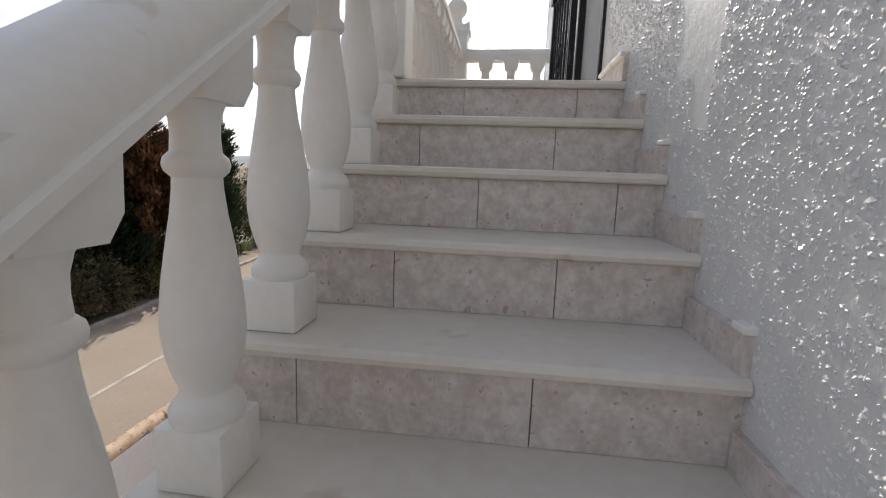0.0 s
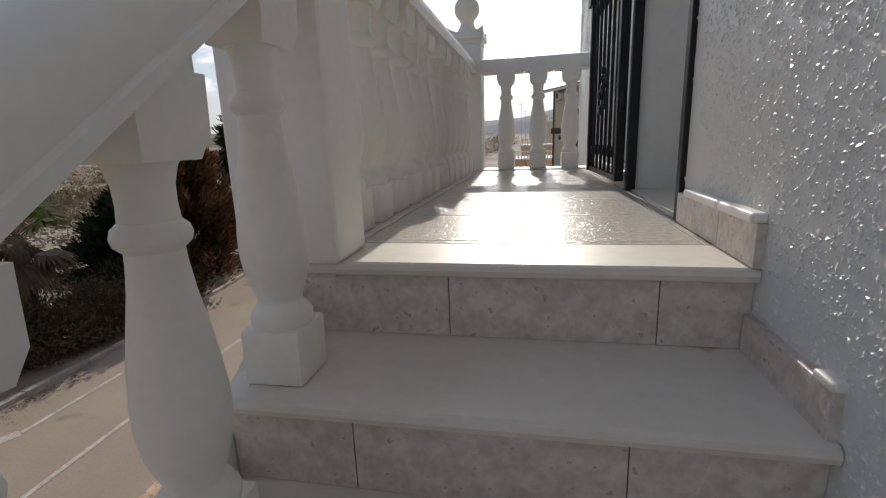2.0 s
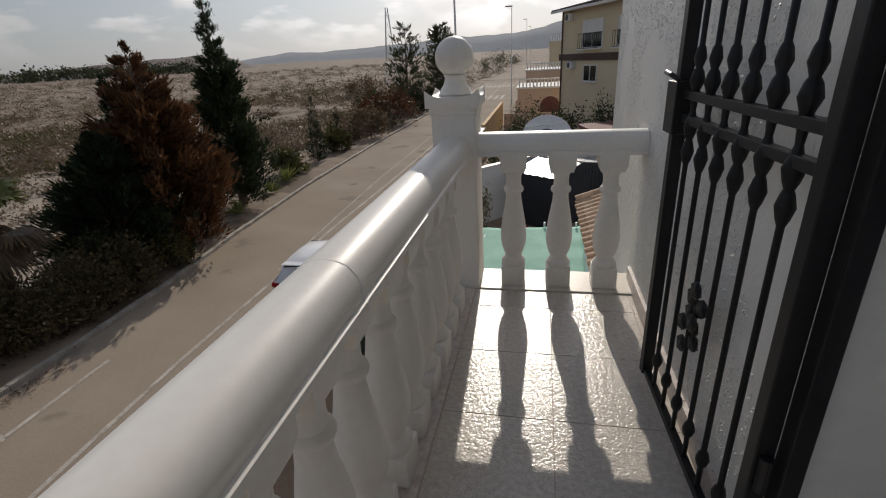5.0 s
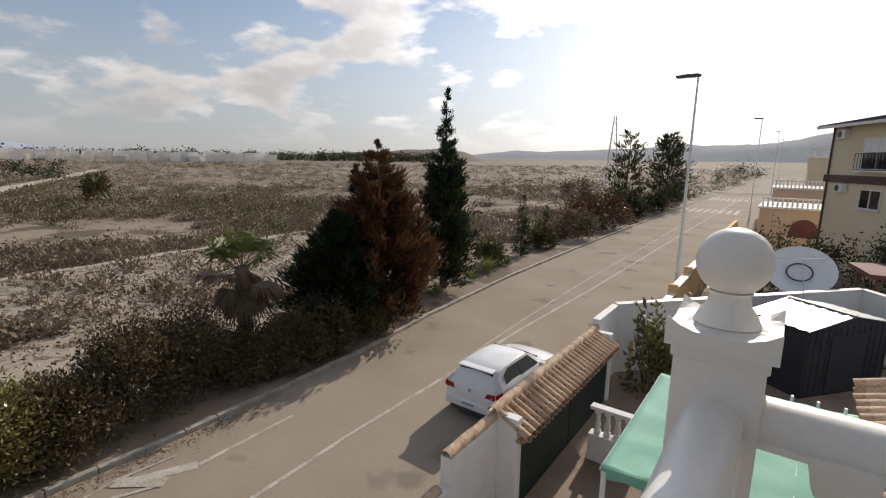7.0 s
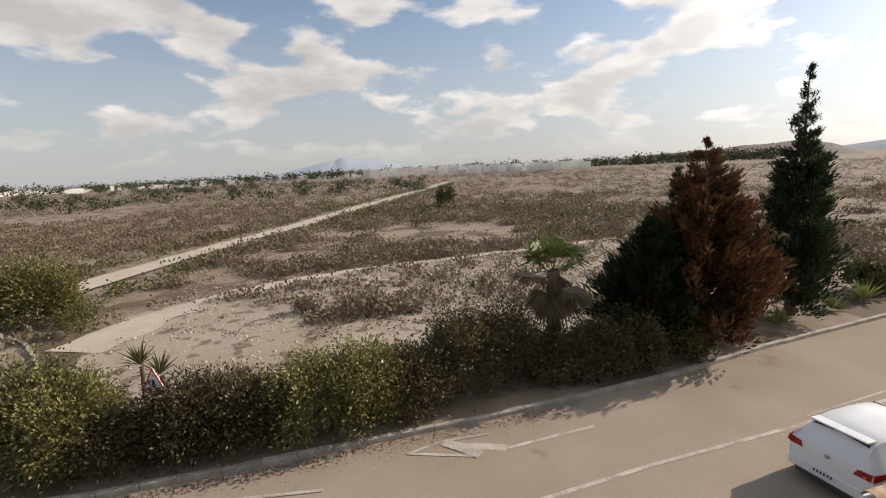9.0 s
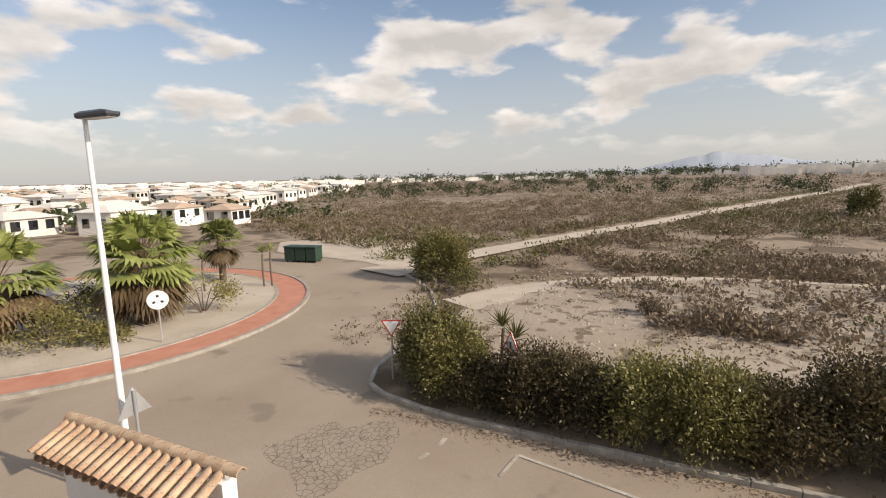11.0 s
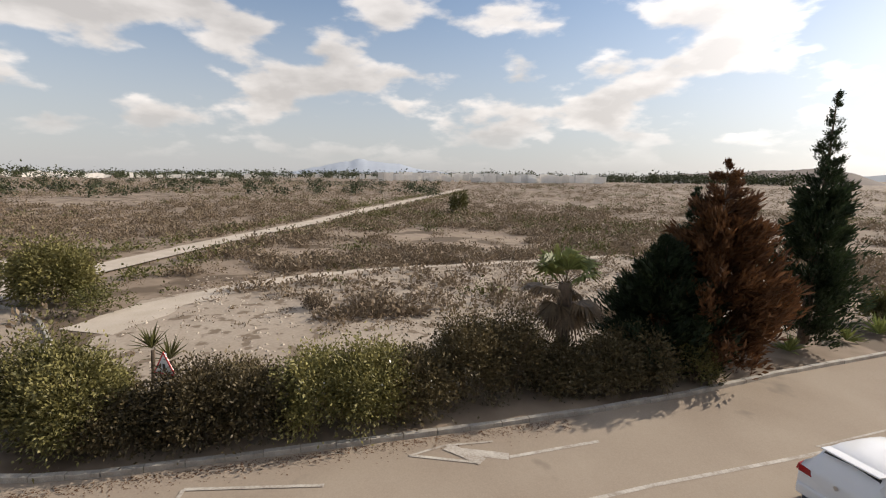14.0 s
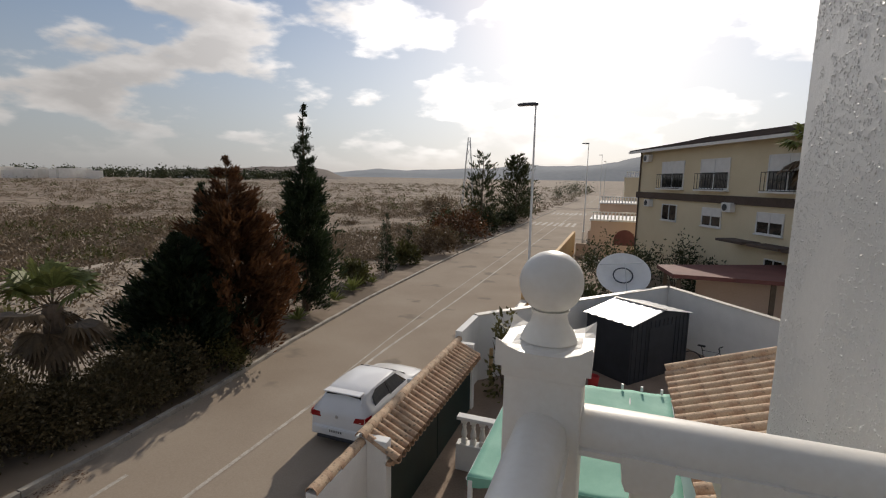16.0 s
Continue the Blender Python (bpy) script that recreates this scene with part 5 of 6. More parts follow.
def aircon(parent, m):
    u = part("air_conditioner", box(bmesh.new(), -0.42, 0.42, -0.36, -0.02, 0, 0.58, 0.02, m), M["white_metal"], parent)
    part("fan_grille", lathe([(0.22, 0.0), (0.22, 0.012), (0.05, 0.02)], 20), M["dark_plastic"], u).matrix_basis = m @ pose(-0.1, -0.372, 0.29, 90, 0, 0)
    return u


def build_house():
    a, b = Vector((1.0, 45.5, 0)), Vector((9.75, 27.48, 0))
    d = b - a
    L = d.length
    root = thing("neighbour_house", label="two-storey yellow rendered house with a brown tiled roof", category="house")
    m = Matrix.Translation(a) @ Matrix.Rotation(math.atan2(d.y, d.x), 4, "Z")
    part("wall", box(bmesh.new(), 0, L, 0, 9.0, ZR, 4.4, 0, m), M["yellow_wall"], root)
    part("string_course", box(bmesh.new(), -0.12, L, -0.14, -0.002, 0.45, 0.95, 0.02, m), M["brown_roof"], root, "dark band between the storeys")
    bm = bmesh.new()
    pts = [(-0.7, -0.7, 4.3), (L, -0.7, 4.3), (L, 4.5, 5.45), (2.6, 4.5, 5.4), (-0.7, 9.7, 4.3), (L, 9.7, 4.3)]
    vs = [bm.verts.new(p) for p in pts]
    for q in ((0, 1, 2, 3), (0, 3, 4), (3, 2, 5, 4), (0, 4, 5, 1), (1, 5, 2)):
        bm.faces.new([vs[i] for i in q])
    bmesh.ops.transform(bm, matrix=m, verts=bm.verts)
    part("roof", bm, M["brown_roof"], root, "dark brown tiled hip roof")
    for k in range(60):
        x = -0.6 + k * (L + 0.6) / 60
        part("roof_roll", tube(bmesh.new(), [m @ Vector((x, -0.72, 4.33)), m @ Vector((max(x, 2.4 * (x > 2.4)) if x > 2.4 else x + (2.4 - x) * 0.7, 4.4 if x > 2.4 else 3.2, 5.42 if x > 2.4 else 5.1))], 0.07, 5), M["brown_roof"], root)
    part("fascia", box(bmesh.new(), -0.7, L, -0.74, -0.702, 4.13, 4.32, 0, m), M["plaster"], root)
    part("downpipe", tube(bmesh.new(), [m @ Vector((0.25, -0.08, ZR)), m @ Vector((0.25, -0.08, 4.2))], 0.06), M["brown_roof"], root)
    for x in (4.9, 9.6, 15.5):
        window(root, m @ pose(x, 0, 1.4), 2.7, 1.85, M["white_metal"], M["glass"], True, True)
    for x in (4.85, 9.7, 14.6):
        window(root, m @ pose(x, 0, -1.05), 1.8, 1.1, M["white_metal"], M["glass"], False, x > 5)
    for x, z in ((1.5, 3.4), (2.1, -0.2), (11.4, -0.05)):
        aircon(root, m @ pose(x, 0, z))
    for x in (13.0, 15.6, 18.0):
        part("small_awning", box(bmesh.new(), x - 1.1, x + 1.1, -1.2, -0.01, -1.75, -1.6, 0.01, m), M["brown_roof"], root)
    window(root, m @ pose(15.2, 0, -3.6), 1.2, 1.1, M["white_metal"], M["glass"])
    return root


build_house()


def terrace_house(x, y, w, d, h, mat):
    root = thing("terraced_house", x, y, ZR, 0, "low pink rendered terrace house with a balustraded roof", "house", "terrace houses up the street")
    part("wall", boxed(0, w, 0, d, 0, h, 0.02), mat, root)
    part("roof_slab", boxed(-0.15, w + 0.15, -0.15, d + 0.15, h, h + 0.18, 0.02), M["plaster"], root)
    for i in range(int(w / 0.35)):
        part("roof_baluster", lathe([(0.06, h + 0.18), (0.09, h + 0.4), (0.05, h + 0.7), (0.08, h + 0.85)], 8, None, 0.2 + i * 0.35, 0.0), M["plaster"], root)
    part("parapet_rail", boxed(0, w, -0.09, 0.09, h + 0.85, h + 0.97, 0.01), M["plaster"], root)
    # arched porch: a flat maroon panel on the wall stands for its shaded inside
    bm = bmesh.new()
    n = 12
    cx, r, z0 = w * 0.55, 1.0, 1.6
    ring = [(cx - r, 0.2)] + [(cx - r * math.cos(math.pi * i / n), z0 + r * math.sin(math.pi * i / n)) for i in range(n + 1)] + [(cx + r, 0.2)]
    fr = [bm.verts.new((a, -0.02, b)) for a, b in ring]
    bk = [bm.verts.new((a, -0.006, b)) for a, b in ring]
    bm.faces.new(fr)
    bm.faces.new(bk[::-1])
    for i in range(len(ring)):
        j = (i + 1) % len(ring)
        bm.faces.new((fr[i], fr[j], bk[j], bk[i]))
    part("porch_shade_panel", bm, M["maroon"], root)
    part("front_fence", boxed(-1.2, w, -2.6, -2.4, 0, 1.3, 0.02), M["pink_wall"], root)
    return root


terrace_house(-3.0, 52.0, 6.0, 7.0, 3.4, M["pink_wall"])
terrace_house(-2.6, 66.0, 7.0, 8.0, 4.6, M["pink_wall"])
terrace_house(0.5, 82.0, 8.0, 12.0, 8.2, M["yellow_wall"])

# ---- plants ----
def leafy_bush(name, x, y, z, rx, ry, h, n, leaf, mat, label, category="bush", group="", seed=1, flowers=0, stems=7):
    """A shrub: bent stems from the ground and leaves in uneven clumps round their ends."""
    rng = np.random.default_rng(seed)
    root = thing(name, x, y, z, 0, label, category, group)
    bm = bmesh.new()
    tips = []
    for i in range(stems):
        a = rng.uniform(0, 6.28)
        k = rng.uniform(0.3, 0.9)
        tip = Vector((rx * k * math.cos(a), ry * k * math.sin(a), h * rng.uniform(0.55, 0.9)))
        tube(bm, [(tip.x * 0.1, tip.y * 0.1, -0.02), (tip.x * 0.55, tip.y * 0.55, tip.z * 0.6), tuple(tip)], [0.035, 0.022, 0.008], 5)
        tips.append(tip)
    part("stem_cluster", bm, M["bark"], root)["kind"] = "stuff"
    m = max(int(n / 90), 5)
    cl = []
    for i in range(m):
        a, b = rng.uniform(0, 6.28), math.acos(rng.uniform(-0.25, 1))
        q = rng.uniform(0.55, 1.0)
        cl.append((rx * q * math.cos(a) * math.sin(b), ry * q * math.sin(a) * math.sin(b), h * (0.42 + 0.52 * q * math.cos(b))))
    cl = np.array(cl)
    pick = rng.integers(0, m, n)
    s = np.array([rx, ry, h]) * 0.165
    p = cl[pick] + rng.normal(0, 1, (n, 3)) * s
    p[:, 2] = np.abs(p[:, 2] - 0.03) + 0.03
    out = p - np.array([0, 0, h * 0.35])
    out /= np.linalg.norm(out, axis=1, keepdims=True) + 1e-6
    v, f = leaves(p, out, leaf, leaf * 0.5, rng, 0.7)
    mesh_np("foliage", v, f, M[mat], root)
    if flowers:
        i = rng.integers(0, m, flowers)
        q = cl[i] * 1.05 + rng.normal(0, 0.5, (flowers, 3)) * s
        v, f = leaves(q, out[:flowers], 0.07, 0.07, rng, 1.0)
        mesh_np("flowers", v, f, M["white_metal"], root, "small white flowers")
    return root


HL = [(-15.3, -5.7), (-14.5, -4.7), (-14.3, -3.4), (-14.2, -1.8), (-14.2, -0.3), (-14.1, 1.3), (-13.95, 2.7), (-14.2, 4.3), (-14.6, 6.0), (-14.8, 7.6), (-14.6, 9.3), (-14.5, 11.0), (-14.5, 12.4)]
for i, (x, y) in enumerate(HL):
    # bushes seen against the light take the darkened leaf colour
    mat = ["hedge", "hedge", "shade_toned_hedge", "shade_toned_hedge", "shade_toned_hedge", "hedge", "hedge", "shade_toned_hedge", "shade_toned_hedge", "shade_toned_hedge", "shade_toned_hedge", "shade_toned_hedge", "shade_toned_hedge"][i]
    leafy_bush("oleander_bush", x, y, ZR + 0.06, 1.2, 1.15, [2.6, 2.3, 1.25, 1.85, 1.55, 2.0, 2.15, 1.7, 2.5, 2.55, 1.5, 1.5, 1.7][i], 11000, 0.115, mat, "dense flowering roadside hedge bush, dry in places" if mat == "hedge" else "half-dried brown roadside hedge bush, leaf colour darkened as if backlit", "bush", "roadside hedge bushes", 20 + i, 16 if i in (5, 6, 7) else 0)
for i, (x, y) in enumerate([(-16.2, -5.2), (-15.8, -1.2), (-15.9, 3.6), (-16.5, 8.0)]):
    leafy_bush("oleander_bush", x, y, ZR + 0.06, 1.25, 1.25, 1.35, 6000, 0.11, "shade_toned_hedge" if i % 2 else "hedge", "lower inner bush of the roadside hedge", "bush", "roadside hedge bushes", 50 + i)
leafy_bush("oleander_bush", -13.9, 14.3, ZR + 0.06, 0.75, 0.75, 1.7, 3500, 0.11, "hedge", "small green bush at the foot of the conifers", "bush", "roadside hedge bushes", 60)
# fallen leaves along the kerb
rng = np.random.default_rng(5)
t = rng.uniform(0, 1, 2600)
kx = -12.72 + np.abs(rng.normal(0, 0.28, 2600))
ky = -6.5 + 15.0 * t
v, f = leaves(np.stack([kx, ky, np.full(2600, ZR + 0.012)], 1), np.tile([0.3, 0.3, 0.02], (2600, 1)), 0.06, 0.035, rng, 0.4)
v[:, 2] = ZR + 0.008 + np.abs(v[:, 2] - ZR) * 0.15
tagged(mesh_np("fallen_leaves", v, f, M["rust"]), "brown fallen leaves along the kerb", "leaves", kind="stuff")


def conifer(name, x, y, top, r, n, mat, label, seed, lean=0.0, spire=1.0, spray=0.42, gap=0.0):
    """Layered sprays round a tapering trunk, with an uneven outline."""
    rng = np.random.default_rng(seed)
    h = top - ZR
    root = thing(name, x, y, ZR, 0, label, "tree")
    bm = bmesh.new()
    tube(bm, [(0, 0, -0.05), (lean * 0.3, 0, h * 0.4), (lean, 0, h * 0.985)], [0.05 + 0.018 * h, 0.035 + 0.009 * h, 0.012], 9)
    part("trunk", bm, M["bark"], root)
    bm = bmesh.new()
    P, D, S = [], [], []
    nb = int(26 * h)
    for i in range(nb):
        u = 1 - 0.96 * rng.uniform(0.004, 1.0) ** 0.75
        zz = h * u
        rad = r * (1 - u) ** spire * rng.uniform(0.55, 1.18) + 0.03
        if u < 0.12:
            rad *= 0.75 + 2 * u
        if gap and noise.noise(Vector((u * 9, i * 0.7, seed))) > gap:
            continue
        a = rng.uniform(0, 6.28)
        base = Vector((lean * u, 0, zz - 0.12 * rad))
        tip = Vector((lean * u + rad * math.cos(a), rad * math.sin(a), zz + rad * rng.uniform(0.15, 0.6)))
        if i % 3 == 0:
            tube(bm, [tuple(base), tuple(base.lerp(tip, 0.55) - Vector((0, 0, 0.04 * rad))), tuple(tip)], [0.022, 0.014, 0.005], 4)
        k = max(int(n / nb), 3)
        s = rng.uniform(0.18, 1.0, k) ** 0.7
        pts = np.array(base)[None] * (1 - s)[:, None] + np.array(tip)[None] * s[:, None] + rng.normal(0, 0.05 + 0.05 * rad, (k, 3))
        d = np.tile(np.array((tip - base).normalized()), (k, 1)) + np.array([0, 0, 0.5])
        P.append(pts)
        D.append(d)
        S.append(np.full(k, spray * min(max(rad / 0.9, 0.4), 1.0)))
    part("branches", bm, M["bark"], root)["kind"] = "stuff"
    v, f = leaves(np.concatenate(P), np.concatenate(D), np.concatenate(S), np.concatenate(S) * 0.26, rng, 0.42)
    v[:, 2] = np.maximum(v[:, 2], 0.02)
    mesh_np("needles", v, f, M[mat], root)
    return root


conifer("cypress_tree", -15.4, 13.9, -0.4, 2.7, 26000, "conifer", "broad dark green conifer beside the street", 3, 0.1, 0.95, 0.34)
conifer("cypress_tree", -16.2, 15.9, 1.3, 2.2, 16000, "conifer", "dark conifer behind the browned one", 33, 0.1, 1.0, 0.34)
conifer("browned_cypress_tree", -14.9, 16.0, 2.3, 2.95, 34000, "rust", "dying conifer with rust-brown foliage beside the street", 4, -0.15, 0.86, 0.34)
conifer("spruce_tree", -16.2, 22.4, 5.5, 2.3, 26000, "conifer", "tall slim dark spruce with a sparse spire", 5, 0.05, 1.15, 0.3, 0.5)
conifer("young_cypress_tree", -17.0, 33.5, -0.95, 0.8, 3500, "conifer", "small dark young cypress in the scrub", 6, 0, 0.8, 0.3)
conifer("young_cypress_tree", -19.5, 43.3, -2.5, 0.45, 2200, "conifer", "slim small cypress in the scrub", 7, 0, 0.4, 0.3)
conifer("street_tree", -18.9, 67.0, 5.8, 2.9, 4200, "far_tree", "tall loose green tree along the street", 8, 0.3, 0.42, 0.6, 0.05)
conifer("street_tree", -18.0, 88.0, 6.3, 4.3, 6500, "far_tree", "dense dark green tree along the street", 9, 0, 0.42, 0.65, 0.2)
for i, (x, y, h, r, mt) in enumerate([(-17.9, 54, 3.9, 3.1, "rust"), (-17.2, 45, 2.4, 2.1, "drybush"), (-22, 60, 3.2, 2.2, "far_tree"), (-17.6, 64, 2.8, 2.0, "far_tree"), (-35.7, 95, 4.0, 3.4, "drybush"), (-17.6, 77, 2.6, 1.8, "far_tree"), (-18.2, 92, 3.0, 2.4, "far_tree"), (-17.6, 38, 1.8, 1.1, "green_scrub"), (-17.2, 29.5, 1.5, 1.0, "green_scrub"), (-18.2, 214, 7.0, 7.0, "far_tree")]):
    leafy_bush("roadside_shrub", x, y, ZR, r, r, h, 1500, 0.22 + 0.05 * h, mt, "rounded roadside shrub with uneven foliage", "bush", "roadside shrubs", 70 + i)


def fan_palm(x, y, top, leaf_len, n_leaf, seed, label, skirt=True, trunk_r=0.2, low=-15, dry=0.6, droop=(-75, -30)):
    rng = np.random.default_rng(seed)
    h = top - ZR - leaf_len * 0.75
    root = thing("fan_palm", x, y, ZR, 0, label, "palm tree")
    prof = [(trunk_r * 1.25, -0.02)] + [(trunk_r * (1.0 + 0.06 * (i % 2)), h * (i + 0.5) / 14) for i in range(14)] + [(trunk_r * 0.8, h + 0.1)]
    part("trunk", lathe(prof, 12), M["bark"], root)

    def fronds(name, mat, count, el0, el1, ln):
        V, Fc, B = [], [], 0
        bm = bmesh.new()
        for i in range(count):
            a = i * 2.399 + rng.uniform(-0.3, 0.3)
            el = radians(rng.uniform(el0, el1))
            d = Vector((math.cos(a) * math.cos(el), math.sin(a) * math.cos(el), math.sin(el)))
            start = Vector((0, 0, h + rng.uniform(-0.1, 0.1)))
            hub = start + d * ln * 0.48 - Vector((0, 0, 0.04))
            tube(bm, [tuple(start), tuple(start.lerp(hub, 0.5) + Vector((0, 0, 0.03))), tuple(hub)], [0.022, 0.016, 0.012], 4)
            side = d.cross(Vector((0, 0, 1))).normalized()
            up = side.cross(d)
            k = 17
            for j in range(k):
                w = radians(-78 + 156 * j / (k - 1))
                q = (d * math.cos(w) + side * math.sin(w) + up * 0.12 * math.cos(w)).normalized()
                l2 = ln * 0.55 * (0.72 + 0.28 * math.cos(w)) * rng.uniform(0.9, 1.08)
                n = q.cross(up).normalized()
                mid = hub + q * l2 * 0.55
                tip = hub + q * l2 - Vector((0, 0, ln * (0.10 + 0.12 * rng.uniform())))
                wd = ln * 0.042
                V += [tuple(hub), tuple(mid + n * wd), tuple(tip), tuple(mid - n * wd)]
                Fc.append((B, B + 1, B + 2, B + 3))
                B += 4
        part("stalks", bm, M["drypalm"], root)["kind"] = "stuff"
        mesh_np(name, V, Fc, M[mat], root)

    fronds("fronds", "palm", n_leaf, low, 80, leaf_len)
    if skirt:
        fronds("dry_fronds", "drypalm", int(n_leaf * dry), *droop, leaf_len * 0.95)
    return root


fan_palm(-15.5, 9.9, -0.85, 1.75, 11, 31, "fan palm with a tuft of green leaves over dry ones", True, 0.24, 22, 1.6, (-80, 0))
fan_palm(-15.7, -21.8, -0.1, 3.0, 40, 32, "broad bushy fan palm on the roundabout", True, 0.35)
fan_palm(-24.5, -26.8, -1.1, 2.0, 26, 33, "tall fan palm on the roundabout", True, 0.24)
fan_palm(-19.0, -27.5, -0.7, 2.4, 28, 34, "fan palm on the roundabout", True, 0.28)
fan_palm(-11.5, -25.5, -0.6, 2.8, 28, 35, "fan palm on the roundabout", True, 0.3)
fan_palm(8.4, 30.0, 4.9, 2.0, 24, 36, "tall fan palm beside the yellow house", True, 0.22)


def rosette(name, x, y, z, r, n, w, mat, label, category, seed, trunk=0.0):
    """Sword leaves in a rosette, thick in the middle and pointed."""
    rng = np.random.default_rng(seed)
    root = thing(name, x, y, z, 0, label, category, name)
    if trunk:
        part("trunk", tube(bmesh.new(), [(0, 0, -0.05), (0.05, 0, trunk * 0.5), (0, 0.03, trunk)], 0.06), M["bark"], root)
    V, Fc = [], []
    for i in range(n):
        a = i * 2.399
        el = radians(rng.uniform(8, 78))
        d = Vector((math.cos(a) * math.cos(el), math.sin(a) * math.cos(el), math.sin(el)))
        s = d.cross(Vector((0, 0, 1))).normalized()
        p = Vector((0, 0, trunk + 0.05))
        l2 = r * rng.uniform(0.75, 1.1)
        m1 = p + d * l2 * 0.45
        tip = p + d * l2 - Vector((0, 0, 0.1 * l2 * math.cos(el)))
        up = s.cross(d) * w * 0.35
        B = len(V)
        V += [tuple(p), tuple(m1 + s * w + up), tuple(tip), tuple(m1 - s * w + up), tuple(m1 - up)]
        Fc += [(B, B + 1, B + 4), (B + 1, B + 2, B + 4), (B + 2, B + 3, B + 4), (B + 3, B, B + 4)]
    mesh_np("sword_leaves", V, Fc, M[mat], root)
    return root


for i, (x, y, r) in enumerate([(-16.2, 27.2, 1.25), (-15.4, 20.6, 0.9), (-15.9, 24.6, 1.0), (-16.2, 29.8, 0.7)]):
    rosette("agave_plant", x, y, ZR + 0.06, r, 30, 0.07, "palm", "spiky grey-green agave at the kerb", "agave", 80 + i)
for i, (x, y, tr) in enumerate([(-15.2, -5.6, 1.9), (-16.6, -3.5, 1.7), (-16.9, -3.1, 1.2), (-14.5, 13.3, 1.3), (-14.8, 12.3, 1.5), (-14.3, 14.5, 2.0)]):
    rosette("yucca_plant", x, y, ZR + 0.05, 0.85, 34, 0.035, "green_scrub" if i < 3 else "conifer", "yucca with a tuft of stiff pointed leaves", "yucca", 90 + i, tr)
for i, (x, y, tr) in enumerate([(-23.9, -22.3, 2.2), (-24.3, -22.0, 2.3), (-21.5, -25.0, 2.0), (-20.5, -25.6, 1.8), (-19.3, -24.6, 1.9)]):
    rosette("yucca_plant", x, y, ZR + 0.12, 0.8, 30, 0.035, "palm", "yucca with a tuft of stiff leaves on the roundabout", "yucca", 100 + i, tr)
for i, (x, y, rx, h) in enumerate([(-18.1, -20.9, 1.9, 1.75), (-13.6, -23.4, 1.7, 1.9), (-12.9, -20.7, 1.0, 0.85), (-11.6, -22.5, 1.5, 1.7), (-17.2, -27.0, 2.2, 1.7)]):
    leafy_bush("island_shrub", x, y, ZR + 0.12, rx, rx, h, 1500, 0.16, "hedge", "rounded green shrub on the roundabout", "bush", "roundabout shrubs", 110 + i)
leafy_bush("corner_bush", -30.6, -12.3, ZR, 1.75, 1.75, 3.2, 15000, 0.19, "hedge", "tall green corner bush by the dirt track", "bush", "", 120)
leafy_bush("corner_bush", -28.4, -9.6, ZR, 1.7, 1.6, 1.3, 1800, 0.16, "green_scrub", "low scrubby bush by the corner kerb", "bush", "", 121)
leafy_bush("yellow_bush", -85.0, 27.8, ZR + 0.1, 2.0, 2.0, 4.2, 1400, 0.5, "green_scrub", "yellowish lone bush far out in the scrub", "bush", "", 122)
leafy_bush("round_bush", -26.1, 1.25, ZR, 0.62, 0.62, 0.85, 1300, 0.10, "scrub", "round dark lone bush on bare earth", "bush", "", 123)
for i, (x, y, r, h) in enumerate([(3.4, 36.5, 1.55, 3.4), (1.0, 37.6, 1.1, 2.6), (-1.4, 35.6, 1.5, 3.3), (-0.6, 30.0, 1.2, 2.2), (-2.2, 27.0, 1.1, 1.8), (4.9, 33.5, 1.2, 2.4), (-3.0, 22.0, 0.9, 1.5), (-3.6, 15.6, 0.7, 2.6)]):
    leafy_bush("garden_shrub", x, y, ZR, r, r, h, 1500, 0.2, "far_tree" if i < 6 else "hedge", "dark green shrub in the neighbour's garden", "bush", "garden shrubs", 130 + i)
leafy_bush("yard_plant", -2.6, 7.2, YARD, 0.4, 0.4, 0.9, 500, 0.10, "palm", "yellow-green leafy plant in the yard", "plant", "", 140)
leafy_bush("climbing_plant", -2.9, 17.8, YARD, 0.5, 0.35, 1.9, 900, 0.10, "hedge", "climbing shrub against the garden wall", "plant", "", 141)


# ---- scrub over the plain ----
def track_y(x):
    return np.interp(-x, [30, 40, 53.4, 64.4, 101, 165, 240], [-17.6, -14.1, -8.9, -3.4, 13.5, 43, 77])


